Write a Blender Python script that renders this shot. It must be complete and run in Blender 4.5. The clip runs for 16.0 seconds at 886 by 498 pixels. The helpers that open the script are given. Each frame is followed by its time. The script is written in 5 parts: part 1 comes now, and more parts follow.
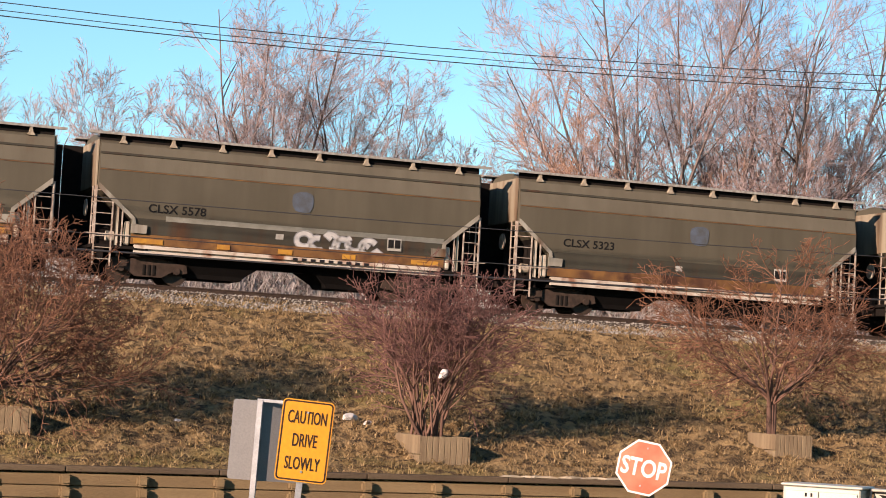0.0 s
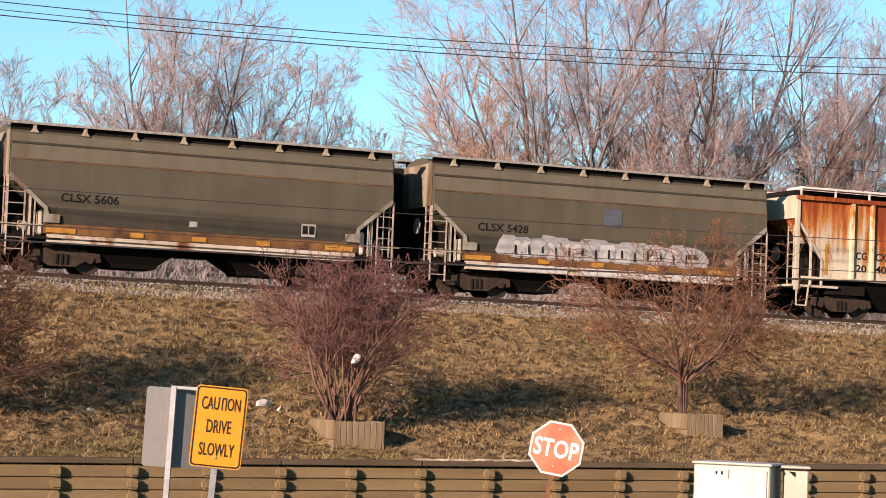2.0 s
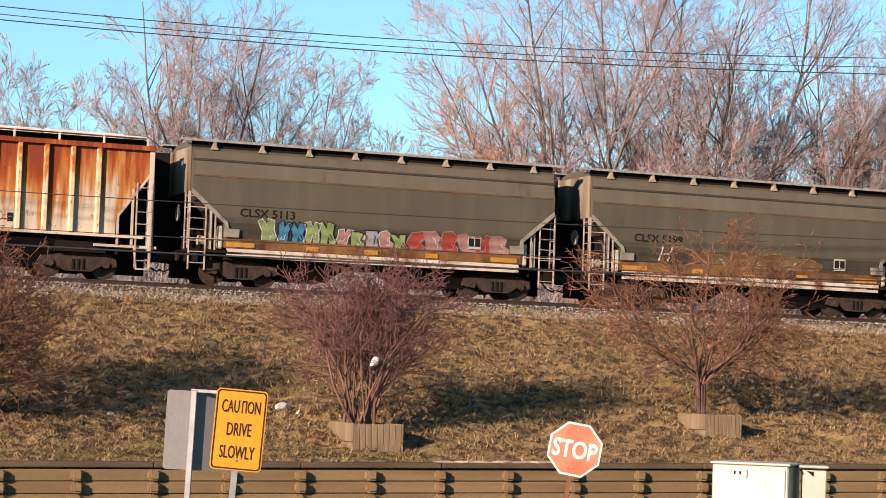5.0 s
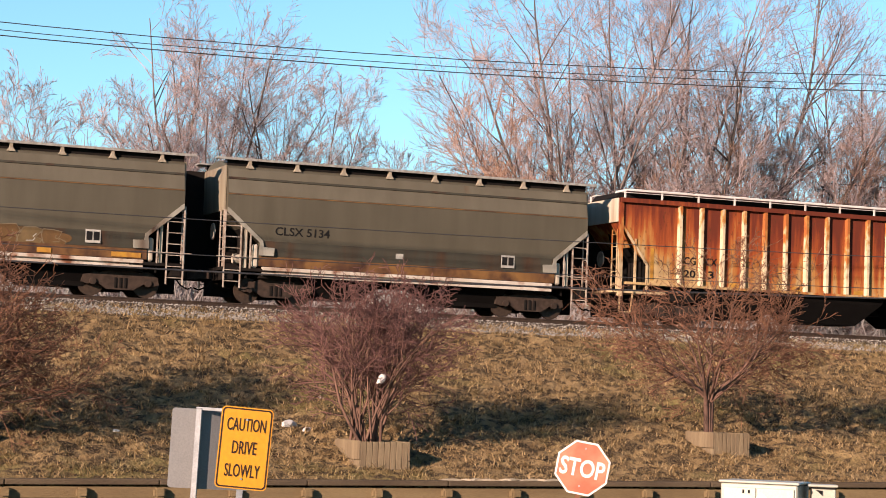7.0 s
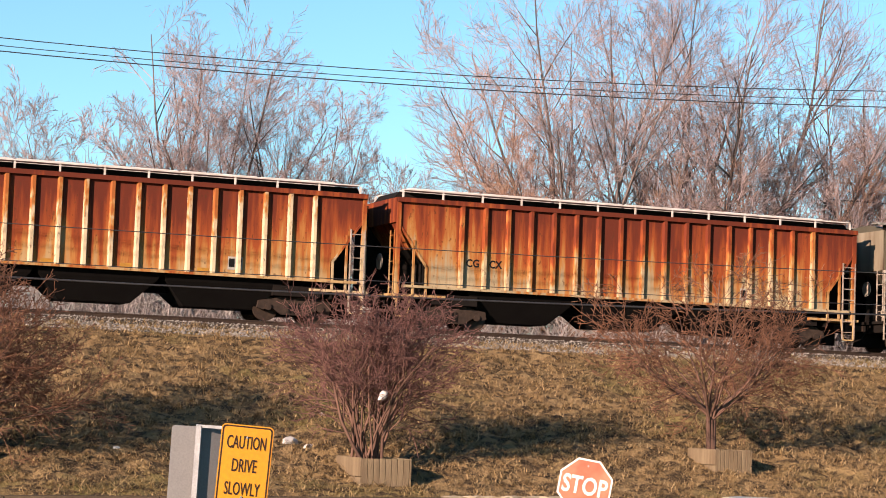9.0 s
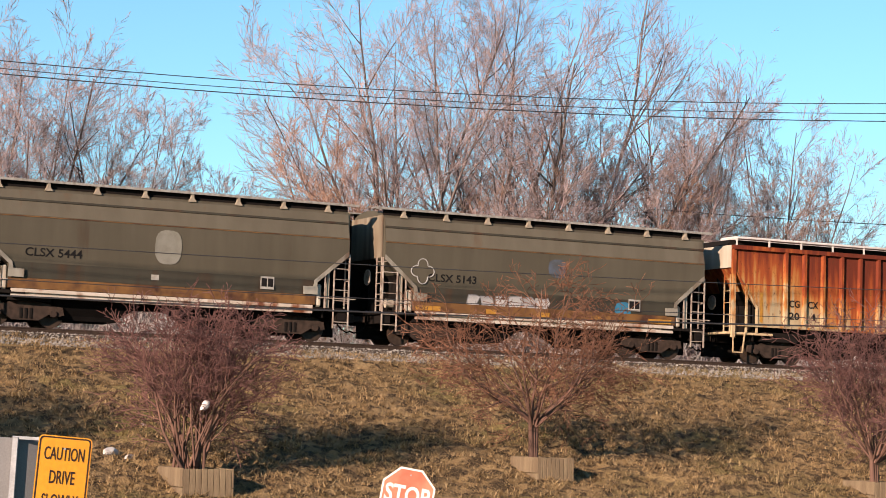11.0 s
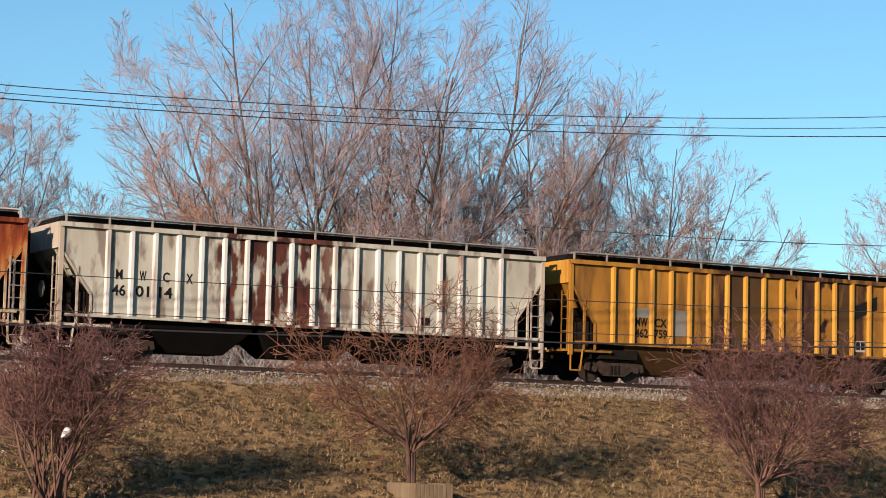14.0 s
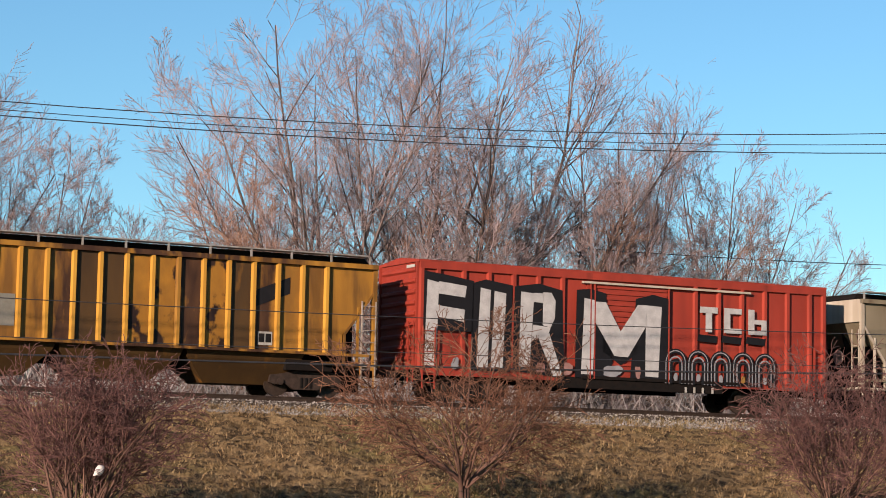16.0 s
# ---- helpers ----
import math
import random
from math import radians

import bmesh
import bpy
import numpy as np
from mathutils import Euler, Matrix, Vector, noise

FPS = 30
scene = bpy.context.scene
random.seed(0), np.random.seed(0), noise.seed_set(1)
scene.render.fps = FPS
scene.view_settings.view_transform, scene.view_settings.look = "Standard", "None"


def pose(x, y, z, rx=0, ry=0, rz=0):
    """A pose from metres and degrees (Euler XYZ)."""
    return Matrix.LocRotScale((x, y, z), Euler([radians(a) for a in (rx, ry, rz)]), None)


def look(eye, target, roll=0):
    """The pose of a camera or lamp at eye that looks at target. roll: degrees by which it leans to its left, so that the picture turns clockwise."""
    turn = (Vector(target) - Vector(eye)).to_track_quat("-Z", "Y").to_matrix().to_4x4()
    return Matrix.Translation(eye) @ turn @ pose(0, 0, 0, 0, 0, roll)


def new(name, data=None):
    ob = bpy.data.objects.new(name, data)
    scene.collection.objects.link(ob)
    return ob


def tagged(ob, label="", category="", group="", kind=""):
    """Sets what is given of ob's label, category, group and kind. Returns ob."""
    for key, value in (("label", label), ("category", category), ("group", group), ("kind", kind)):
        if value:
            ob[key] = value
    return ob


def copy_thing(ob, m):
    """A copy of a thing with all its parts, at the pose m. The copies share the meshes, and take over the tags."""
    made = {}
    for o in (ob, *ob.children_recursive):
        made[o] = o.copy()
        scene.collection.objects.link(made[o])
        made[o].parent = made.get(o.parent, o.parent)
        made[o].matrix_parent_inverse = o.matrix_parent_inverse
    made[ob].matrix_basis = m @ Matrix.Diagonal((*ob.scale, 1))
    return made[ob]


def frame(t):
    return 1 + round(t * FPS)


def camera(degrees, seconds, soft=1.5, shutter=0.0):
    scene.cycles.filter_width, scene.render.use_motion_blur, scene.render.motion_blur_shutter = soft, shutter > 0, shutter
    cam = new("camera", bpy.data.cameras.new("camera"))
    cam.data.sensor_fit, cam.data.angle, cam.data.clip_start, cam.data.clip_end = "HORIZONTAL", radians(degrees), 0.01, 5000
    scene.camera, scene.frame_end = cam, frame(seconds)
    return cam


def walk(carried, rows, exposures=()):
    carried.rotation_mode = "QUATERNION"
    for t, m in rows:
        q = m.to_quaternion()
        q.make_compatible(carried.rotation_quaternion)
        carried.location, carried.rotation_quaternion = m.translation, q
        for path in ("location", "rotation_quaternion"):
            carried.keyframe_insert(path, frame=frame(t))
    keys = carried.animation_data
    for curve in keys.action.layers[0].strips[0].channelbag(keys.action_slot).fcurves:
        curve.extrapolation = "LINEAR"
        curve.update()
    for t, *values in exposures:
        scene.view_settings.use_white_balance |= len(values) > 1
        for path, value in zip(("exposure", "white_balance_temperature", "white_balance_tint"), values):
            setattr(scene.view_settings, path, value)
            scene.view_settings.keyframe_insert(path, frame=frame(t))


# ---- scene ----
cam = camera(22.5, 16.0, soft=0.95)
EYE = 3.0
# seconds, heading, tilt, lean (degrees), metres gone forward
PATH = [
    (0.0, 2.300, 3.935, 3.223, 0.22),
    (0.5, 1.127, 3.900, 3.126, 0.17),
    (1.0, 0.349, 3.845, 2.889, 0.02),
    (1.5, -0.000, 3.760, 2.600, 0.00),
    (2.0, 0.002, 3.649, 2.320, 0.07),
    (2.5, 0.084, 3.531, 2.016, 0.12),
    (3.0, 0.182, 3.421, 1.760, 0.05),
    (5.5, 0.524, 3.811, 2.006, -0.06),
    (6.0, 0.568, 3.922, 2.007, -0.05),
    (6.5, 0.608, 4.024, 2.017, 0.07),
    (7.0, 0.655, 4.130, 2.046, 0.10),
    (7.5, 0.710, 4.231, 2.059, 0.22),
    (8.0, 0.759, 4.338, 2.077, 0.25),
    (8.2, 0.784, 4.377, 2.068, 0.28),
    (10.3, -0.620, 4.805, 1.863, 0.22),
    (10.5, -1.374, 4.839, 1.860, 0.28),
    (11.0, -3.814, 4.922, 1.749, 0.33),
    (11.5, -6.142, 4.993, 1.459, 0.31),
    (12.0, -7.262, 5.049, 1.329, 0.40),
    (12.5, -7.354, 5.102, 1.327, 0.64),
    (13.0, -7.247, 5.194, 1.372, 1.06),
    (13.5, -7.112, 5.314, 1.382, 1.67),
    (14.0, -6.932, 5.464, 1.330, 2.42),
    (14.5, -6.736, 5.639, 1.257, 3.24),
    (15.0, -6.542, 5.790, 1.202, 4.09),
    (15.5, -6.334, 5.923, 1.158, 4.85),
    (16.0, -5.656, 6.014, 1.142, 5.51),
]


def camera_pose(yaw, pitch, lean, gone):
    turn = pose(0, 0, 0, 0, 0, yaw) @ pose(0, 0, 0, 90 + pitch) @ pose(0, 0, 0, 0, 0, lean)
    ahead = turn.to_3x3() @ Vector((0, 0, -1))
    return Matrix.Translation(Vector((0, 0, EYE)) + ahead * gone) @ turn


walk(cam, [(t, camera_pose(*r)) for t, *r in PATH],
     exposures=[(0, 1.42, 6900, 27), (8.2, 1.42, 6900, 27), (10.3, 1.40, 6850, 26), (11.1, 1.28, 6750, 25), (12.1, 1.00, 6550, 23), (16, 0.92, 6560, 24)])

# ---- light ----
SUN_AZ, SUN_EL = 36.0, 15.5      # light travels ahead and to the right
world = bpy.data.worlds.new("world")
scene.world = world
world.use_nodes = True
wn, wl = world.node_tree.nodes, world.node_tree.links
sky = wn.new("ShaderNodeTexSky")
sky.sky_type, sky.sun_disc = "NISHITA", False
sky.sun_elevation, sky.sun_rotation = radians(SUN_EL), radians(180 + SUN_AZ)
sky.air_density, sky.dust_density, sky.ozone_density = 1.0, 0.15, 2.0
clear = wn.new("ShaderNodeMix")
clear.data_type, clear.blend_type = "RGBA", "MULTIPLY"
clear.inputs[0].default_value, clear.inputs[7].default_value = 1.0, (0.70, 1.20, 1.31, 1)
wl.new(sky.outputs[0], clear.inputs[6])
wl.new(clear.outputs[2], wn["Background"].inputs[0])
wn["Background"].inputs[1].default_value = 0.058
lamp = bpy.data.lights.new("sun", "SUN")
lamp.energy, lamp.angle, lamp.color = 5.0, radians(0.5), (1.0, 0.83, 0.65)
sun = new("sun", lamp)
sun.matrix_basis = look((0, 0, 60), (math.sin(radians(SUN_AZ)), math.cos(radians(SUN_AZ)), 60 - math.tan(radians(SUN_EL))))

# the track's own frame: x along the rails, y away from the road
LINE = pose(0, 0, 0, 0, 0, 21.5)
RAIL_Z, TRACK_N = 6.22, 70.63


# ---- geometry ----
class Geo:
    """Collects corners and faces of one mesh."""

    def __init__(self):
        self.v, self.f = [], []

    def quad(self, *p):
        k = len(self.v)
        self.v += p
        self.f.append(tuple(range(k, k + len(p))))
        return self

    def box(self, x0, x1, y0, y1, z0, z1):
        k = len(self.v)
        self.v += [(x, y, z) for z in (z0, z1) for x, y in ((x0, y0), (x1, y0), (x1, y1), (x0, y1))]
        self.f += [tuple(k + i for i in q) for q in ((0, 3, 2, 1), (4, 5, 6, 7), (0, 1, 5, 4), (1, 2, 6, 5), (2, 3, 7, 6), (3, 0, 4, 7))]
        return self

    def beam(self, a, b, r, sides=4, r2=None):
        a, b = Vector(a), Vector(b)
        d = (b - a).normalized()
        e = d.cross(Vector((0, 0, 1)) if abs(d.z) < 0.9 else Vector((1, 0, 0))).normalized()
        g = d.cross(e)
        k = len(self.v)
        for p, rr in ((a, r), (b, r if r2 is None else r2)):
            for i in range(sides):
                w = 2 * math.pi * (i + 0.5) / sides
                self.v.append(tuple(p + (e * math.cos(w) + g * math.sin(w)) * rr))
        for i in range(sides):
            j = (i + 1) % sides
            self.f.append((k + i, k + j, k + sides + j, k + sides + i))
        self.f += [tuple(k + i for i in reversed(range(sides))), tuple(k + sides + i for i in range(sides))]
        return self

    def rings(self, rings, caps=True):
        """Closed rings of equal length, joined one to the next."""
        k, n = len(self.v), len(rings[0])
        for r in rings:
            self.v += [tuple(p) for p in r]
        for a in range(len(rings) - 1):
            for i in range(n):
                j = (i + 1) % n
                self.f.append((k + a * n + i, k + a * n + j, k + (a + 1) * n + j, k + (a + 1) * n + i))
        if caps:
            self.f.append(tuple(k + i for i in reversed(range(n))))
            self.f.append(tuple(k + (len(rings) - 1) * n + i for i in range(n)))
        return self

    def prism(self, outline, y0, y1):
        """An outline in x and z, carried from y0 to y1."""
        return self.rings([[(x, y0, z) for x, z in outline], [(x, y1, z) for x, z in outline]])

    def mesh(self, name):
        me = bpy.data.meshes.new(name)
        me.from_pydata(self.v, [], self.f)
        bm = bmesh.new()
        bm.from_mesh(me)
        bmesh.ops.recalc_face_normals(bm, faces=bm.faces)
        bm.to_mesh(me)
        bm.free()
        return me


def part(name, geo, material, parent=None, label=""):
    me = geo.mesh(name) if isinstance(geo, Geo) else geo
    if material and not me.materials:
        me.materials.append(material)
    ob = new(name, me)
    ob.parent = parent
    return tagged(ob, label)


def box(*a):
    return Geo().box(*a)


def rounded(geo, width, name="mesh", segments=1):
    me = geo.mesh(name)
    bm = bmesh.new()
    bm.from_mesh(me)
    bmesh.ops.bevel(bm, geom=list(bm.edges), offset=width, segments=segments, affect="EDGES")
    bm.to_mesh(me)
    bm.free()
    return me


# ---- materials ----
def nodes_of(name, rough=0.7, metal=0.0):
    m = bpy.data.materials.new(name)
    m.use_nodes = True
    t = m.node_tree
    b = t.nodes["Principled BSDF"]
    b.inputs["Roughness"].default_value, b.inputs["Metallic"].default_value = rough, metal
    # dusty and matt surfaces hardly shine
    b.inputs["Specular IOR Level"].default_value = 0.5 if rough < 0.5 else 0.22 if rough < 0.7 else 0.08
    return m, t, b


def field(t, scale, stretch=(1, 1, 1), detail=5.0, low=0.35, high=0.65, shift=0.0):
    """A noise mask from 0 to 1, in metres of the thing's own space, other for each thing."""
    tc, mp, nz, mr = (t.nodes.new("ShaderNode" + k) for k in ("TexCoord", "Mapping", "TexNoise", "MapRange"))
    info = t.nodes.new("ShaderNodeObjectInfo")
    add = t.nodes.new("ShaderNodeMath")
    add.operation, add.inputs[1].default_value = "MULTIPLY_ADD", 37.0
    add.inputs[2].default_value = shift
    t.links.new(info.outputs["Random"], add.inputs[0])
    nz.noise_dimensions = "4D"
    mp.inputs["Scale"].default_value = stretch
    t.links.new(tc.outputs["Object"], mp.inputs[0])
    t.links.new(mp.outputs[0], nz.inputs["Vector"])
    t.links.new(add.outputs[0], nz.inputs["W"])
    nz.inputs["Scale"].default_value, nz.inputs["Detail"].default_value = scale, detail
    mr.inputs[1].default_value, mr.inputs[2].default_value = low, high
    t.links.new(nz.outputs[0], mr.inputs[0])
    return mr.outputs[0]


def blend(t, mask, a, b):
    x = t.nodes.new("ShaderNodeMix")
    x.data_type = "RGBA"
    for s, v in ((x.inputs[6], a), (x.inputs[7], b)):
        if isinstance(v, tuple):
            s.default_value = (*v, 1)
        else:
            t.links.new(v, s)
    t.links.new(mask, x.inputs[0])
    return x.outputs[2]


def maths(t, op, a, b):
    x = t.nodes.new("ShaderNodeMath")
    x.operation, x.use_clamp = op, True
    for s, v in zip(x.inputs, (a, b)):
        if isinstance(v, (int, float)):
            s.default_value = v
        else:
            t.links.new(v, s)
    return x.outputs[0]


def relief(t, b, mask, strength=0.3, distance=0.02):
    bp = t.nodes.new("ShaderNodeBump")
    bp.inputs["Strength"].default_value, bp.inputs["Distance"].default_value = strength, distance
    t.links.new(mask, bp.inputs["Height"])
    t.links.new(bp.outputs[0], b.inputs["Normal"])


def plain(name, col, col2=None, scale=6.0, rough=0.7, metal=0.0, bump=0.0, stretch=(1, 1, 1), fine=60.0):
    """A surface of two mixed tones and a fine grain."""
    m, t, b = nodes_of(name, rough, metal)
    col2 = col2 or tuple(c * 0.7 for c in col)
    c = blend(t, field(t, scale, stretch), col, col2)
    g = field(t, fine, stretch, 3.0, 0.3, 0.7, 5.0)
    c = blend(t, maths(t, "MULTIPLY", g, 0.35), c, tuple(0.5 * x for x in col2))
    t.links.new(c, b.inputs["Base Color"])
    if bump:
        relief(t, b, g, bump)
    return m


def height_mask(t, z0, z1):
    tc, sp, mr = (t.nodes.new("ShaderNode" + k) for k in ("TexCoord", "SeparateXYZ", "MapRange"))
    t.links.new(tc.outputs["Object"], sp.inputs[0])
    mr.inputs[1].default_value, mr.inputs[2].default_value = z0, z1
    t.links.new(sp.outputs[2], mr.inputs[0])
    return mr.outputs[0]


def along_mask(t, x0, x1):
    """1 between two places along a wagon, with ragged ends."""
    tc, sp = (t.nodes.new("ShaderNode" + k) for k in ("TexCoord", "SeparateXYZ"))
    t.links.new(tc.outputs["Object"], sp.inputs[0])
    ends = []
    for a, b in ((x0 - 0.8, x0 + 0.8), (x1 + 1.2, x1 - 1.2)):
        mr = t.nodes.new("ShaderNodeMapRange")
        mr.inputs[1].default_value, mr.inputs[2].default_value = a, b
        t.links.new(sp.outputs[0], mr.inputs[0])
        ends.append(mr.outputs[0])
    return maths(t, "MULTIPLY", *ends)


def car_paint(name, col, dirt, rust=None, low=0.5, high=0.75, top=None, rough=0.55, patch=0.5, streak=0.12, worst=None):
    """Weathered wagon paint: dirt that runs down, patches, and rust in streaks; top: heights between which the rust grows."""
    m, t, b = nodes_of(name, rough)
    runs = field(t, 2.2, (1, 1, streak), 6.0, 0.35, 0.7)
    c = blend(t, maths(t, "MULTIPLY", runs, 0.75), col, dirt)
    big = field(t, patch, (1, 1, 1), 4.0, 0.4, 0.7, 3.0)
    c = blend(t, maths(t, "MULTIPLY", big, 0.4), c, tuple(x * 0.75 for x in dirt))
    if rust:
        r = field(t, 1.7, (1, 1, streak), 7.0, low, high, 9.0)
        if worst and not top:
            here = along_mask(t, *worst)
            more = field(t, 2.6, (1, 1, 0.4), 7.0, low - 0.10, high - 0.07, 13.0)
            r = maths(t, "ADD", maths(t, "MULTIPLY", r, 0.6), maths(t, "MULTIPLY", more, here))
        if top:
            up = height_mask(t, *top)
            wide = field(t, 0.9, (1, 1, 0.25), 6.0, 0.3, 0.7, 17.0)
            up = maths(t, "ADD", maths(t, "MULTIPLY", up, 1.25), maths(t, "MULTIPLY", wide, 0.45))
            r = maths(t, "MULTIPLY", maths(t, "ADD", r, 0.25), up)
            r = maths(t, "MULTIPLY", r, 1.15)
        deep = field(t, 3.0, (1, 1, 0.3), 5.0, 0.35, 0.7, 21.0)
        if top:
            worst = worst or (2.5, 13.0)
            high = maths(t, "MULTIPLY", height_mask(t, top[0] - 0.1, top[1] - 0.2), field(t, 0.7, (1, 1, 0.2), 5.0, 0.3, 0.6, 31.0))
            deep = maths(t, "ADD", maths(t, "MULTIPLY", deep, 0.35), maths(t, "MULTIPLY", maths(t, "MULTIPLY", high, along_mask(t, *worst)), 1.0))
        c = blend(t, r, c, blend(t, deep, rust, tuple(x * k for x, k in zip(rust, (0.33, 0.30, 0.42)))))
    t.links.new(c, b.inputs["Base Color"])
    relief(t, b, field(t, 18.0, (1, 1, 0.6), 4.0, 0.3, 0.7, 2.0), 0.12, 0.01)
    return m


def rust_paint(name, bias, middle, pale=(0.40, 0.31, 0.19), streak=0.10):
    """White paint rusted from the top down: cream, ochre, orange, red-brown and near black, in runs of their own."""
    m, t, b = nodes_of(name, 0.75)
    up = height_mask(t, 1.35, 4.25)
    runs = field(t, 5.0, (1, 1, streak), 7.0, 0.36, 0.64, 9.0)
    broad = field(t, 0.9, (1, 1, 0.22), 4.0, 0.34, 0.66, 17.0)
    h = maths(t, "MULTIPLY", up, 0.62)
    h = maths(t, "ADD", h, maths(t, "MULTIPLY", runs, 0.34))
    h = maths(t, "ADD", h, maths(t, "MULTIPLY", broad, 0.30))
    h = maths(t, "ADD", h, maths(t, "MULTIPLY", along_mask(t, *middle), 0.16))
    h = maths(t, "SUBTRACT", h, 0.34 - bias)
    ramp = t.nodes.new("ShaderNodeValToRGB")
    stops = ((0.0, pale), (0.20, tuple(0.8 * x for x in pale)), (0.34, (0.27, 0.118, 0.034)), (0.50, (0.200, 0.046, 0.014)), (0.72, (0.105, 0.022, 0.011)), (0.98, (0.048, 0.014, 0.010)))
    while len(ramp.color_ramp.elements) < len(stops):
        ramp.color_ramp.elements.new(0.5)
    for e, (at, c) in zip(ramp.color_ramp.elements, stops):
        e.position, e.color = at, (*c, 1)
    t.links.new(h, ramp.inputs[0])
    fleck = field(t, 14.0, (1, 1, 0.5), 5.0, 0.60, 0.70, 41.0)
    c = blend(t, maths(t, "MULTIPLY", fleck, 0.7), ramp.outputs[0], (0.06, 0.022, 0.010))
    t.links.new(c, b.inputs["Base Color"])
    relief(t, b, field(t, 18.0, (1, 1, 0.6), 4.0, 0.3, 0.7, 2.0), 0.2, 0.01)
    return m


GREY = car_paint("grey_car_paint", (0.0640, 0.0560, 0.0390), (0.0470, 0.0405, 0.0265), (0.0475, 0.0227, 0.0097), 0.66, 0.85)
GREY_SUNLIT = car_paint("grey_upper_sunlit", (0.0860, 0.0760, 0.0540), (0.0640, 0.0545, 0.0370), (0.0870, 0.0435, 0.0191), 0.62, 0.85)
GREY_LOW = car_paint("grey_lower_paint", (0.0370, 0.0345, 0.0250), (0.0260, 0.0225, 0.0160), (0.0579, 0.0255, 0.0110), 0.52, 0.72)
SILL = car_paint("sill_paint", (0.3872, 0.3520, 0.2992), (0.2640, 0.2112, 0.1584), (0.1760, 0.0660, 0.0264), 0.52, 0.66, streak=1.0)
SILL_RUST = car_paint("rusty_sill_paint", (0.1390, 0.0686, 0.0211), (0.0757, 0.0352, 0.0141), (0.0625, 0.0282, 0.0141), 0.45, 0.65, streak=1.0)
PALE = car_paint("pale_end_paint", (0.37, 0.335, 0.27), (0.22, 0.175, 0.12), (0.1760, 0.0704, 0.0264), 0.58, 0.8)
RUSTY = rust_paint("rusted_white_paint", 0.15, (4.0, 13.0), (0.33, 0.22, 0.105))
RUSTY_PALE = rust_paint("streaked_white_paint", -0.01, (3.0, 14.0), (0.36, 0.315, 0.24))
RUSTY_DEEP = rust_paint("deeply_rusted_paint", 0.15, (4.0, 13.5), (0.30, 0.235, 0.14))
WHITE_CAR = car_paint("white_car_paint", (0.375, 0.375, 0.310), (0.24, 0.225, 0.17), (0.085, 0.027, 0.016), 0.53, 0.59, streak=0.3, worst=(5.0, 10.2))
YELLOW_CAR = car_paint("yellow_car_paint", (0.30, 0.142, 0.018), (0.19, 0.086, 0.014), (0.055, 0.026, 0.012), 0.46, 0.60, streak=0.2, worst=(6.0, 13.5))
RIB_PALE = rust_paint("rib_paint", -0.22, (5.0, 12.0), (0.43, 0.34, 0.22), 0.5)
RIB_RUST = rust_paint("rusted_rib_paint", 0.04, (4.0, 13.0), (0.36, 0.27, 0.16), 0.3)
RIB_WHITE = car_paint("white_rib_paint", (0.47, 0.48, 0.45), (0.36, 0.34, 0.29), (0.16, 0.07, 0.03), 0.58, 0.72)
# lighter than the panels: the ribs' sunlit highlights are put into this yellow
YELLOW_LIT = car_paint("sunlit_yellow_paint", (0.40, 0.21, 0.03), (0.30, 0.14, 0.018), (0.08, 0.035, 0.014), 0.55, 0.75)
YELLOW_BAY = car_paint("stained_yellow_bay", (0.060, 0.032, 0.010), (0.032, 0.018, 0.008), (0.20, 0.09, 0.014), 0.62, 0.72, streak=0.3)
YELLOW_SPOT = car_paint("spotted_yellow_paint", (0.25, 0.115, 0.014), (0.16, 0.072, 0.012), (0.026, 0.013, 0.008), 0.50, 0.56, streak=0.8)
RED_CAR = car_paint("red_car_paint", (0.25, 0.033, 0.018), (0.17, 0.024, 0.014), (0.09, 0.025, 0.014), 0.6, 0.85)
TAN_CAR = car_paint("tan_car_paint", (0.1734, 0.1461, 0.0968), (0.1250, 0.1003, 0.0625), (0.0686, 0.0308, 0.0141), 0.6, 0.85)
# near-black: the deep shade below the wagons is put into these two colours
DARK = plain("shaded_underframe", (0.0064, 0.0058, 0.0053), (0.0106, 0.0079, 0.0064), 5.0, 0.85)
BAY = plain("shaded_bay_steel", (0.0051, 0.0044, 0.0038), (0.0035, 0.0028, 0.0025), 2.0, 0.85)
TRUCK = plain("truck_cast_steel", (0.0440, 0.0299, 0.0229), (0.0229, 0.0167, 0.0132), 6.0, 0.8)
ROOF_WHITE = plain("roof_cover_white", (0.5071, 0.4906, 0.4593), (0.3441, 0.3111, 0.2708), 2.0, 0.6)
WALKWAY = plain("galvanised_walkway", (0.2992, 0.2904, 0.2640), (0.1760, 0.1584, 0.1320), 8.0, 0.5, 0.2)
END_TAN = car_paint("tan_end_paint", (0.215, 0.185, 0.135), (0.115, 0.090, 0.058), (0.075, 0.038, 0.018), 0.46, 0.68)
GUSSET = car_paint("pale_gusset_paint", (0.21, 0.20, 0.165), (0.12, 0.105, 0.08), (0.08, 0.042, 0.02), 0.5, 0.7)
BRACKET = plain("bracket_steel", (0.27, 0.235, 0.18), (0.18, 0.15, 0.11), 8.0)
LADDER = plain("ladder_steel", (0.3344, 0.2992, 0.2552), (0.1936, 0.1408, 0.1056), 6.0)
LADDER_RUST = plain("rusty_ladder_steel", (0.1443, 0.0669, 0.0334), (0.0959, 0.0431, 0.0238), 6.0)
MARK_BLACK = plain("stencil_black", (0.0070, 0.0070, 0.0070), (0.0123, 0.0114, 0.0106), 4.0)
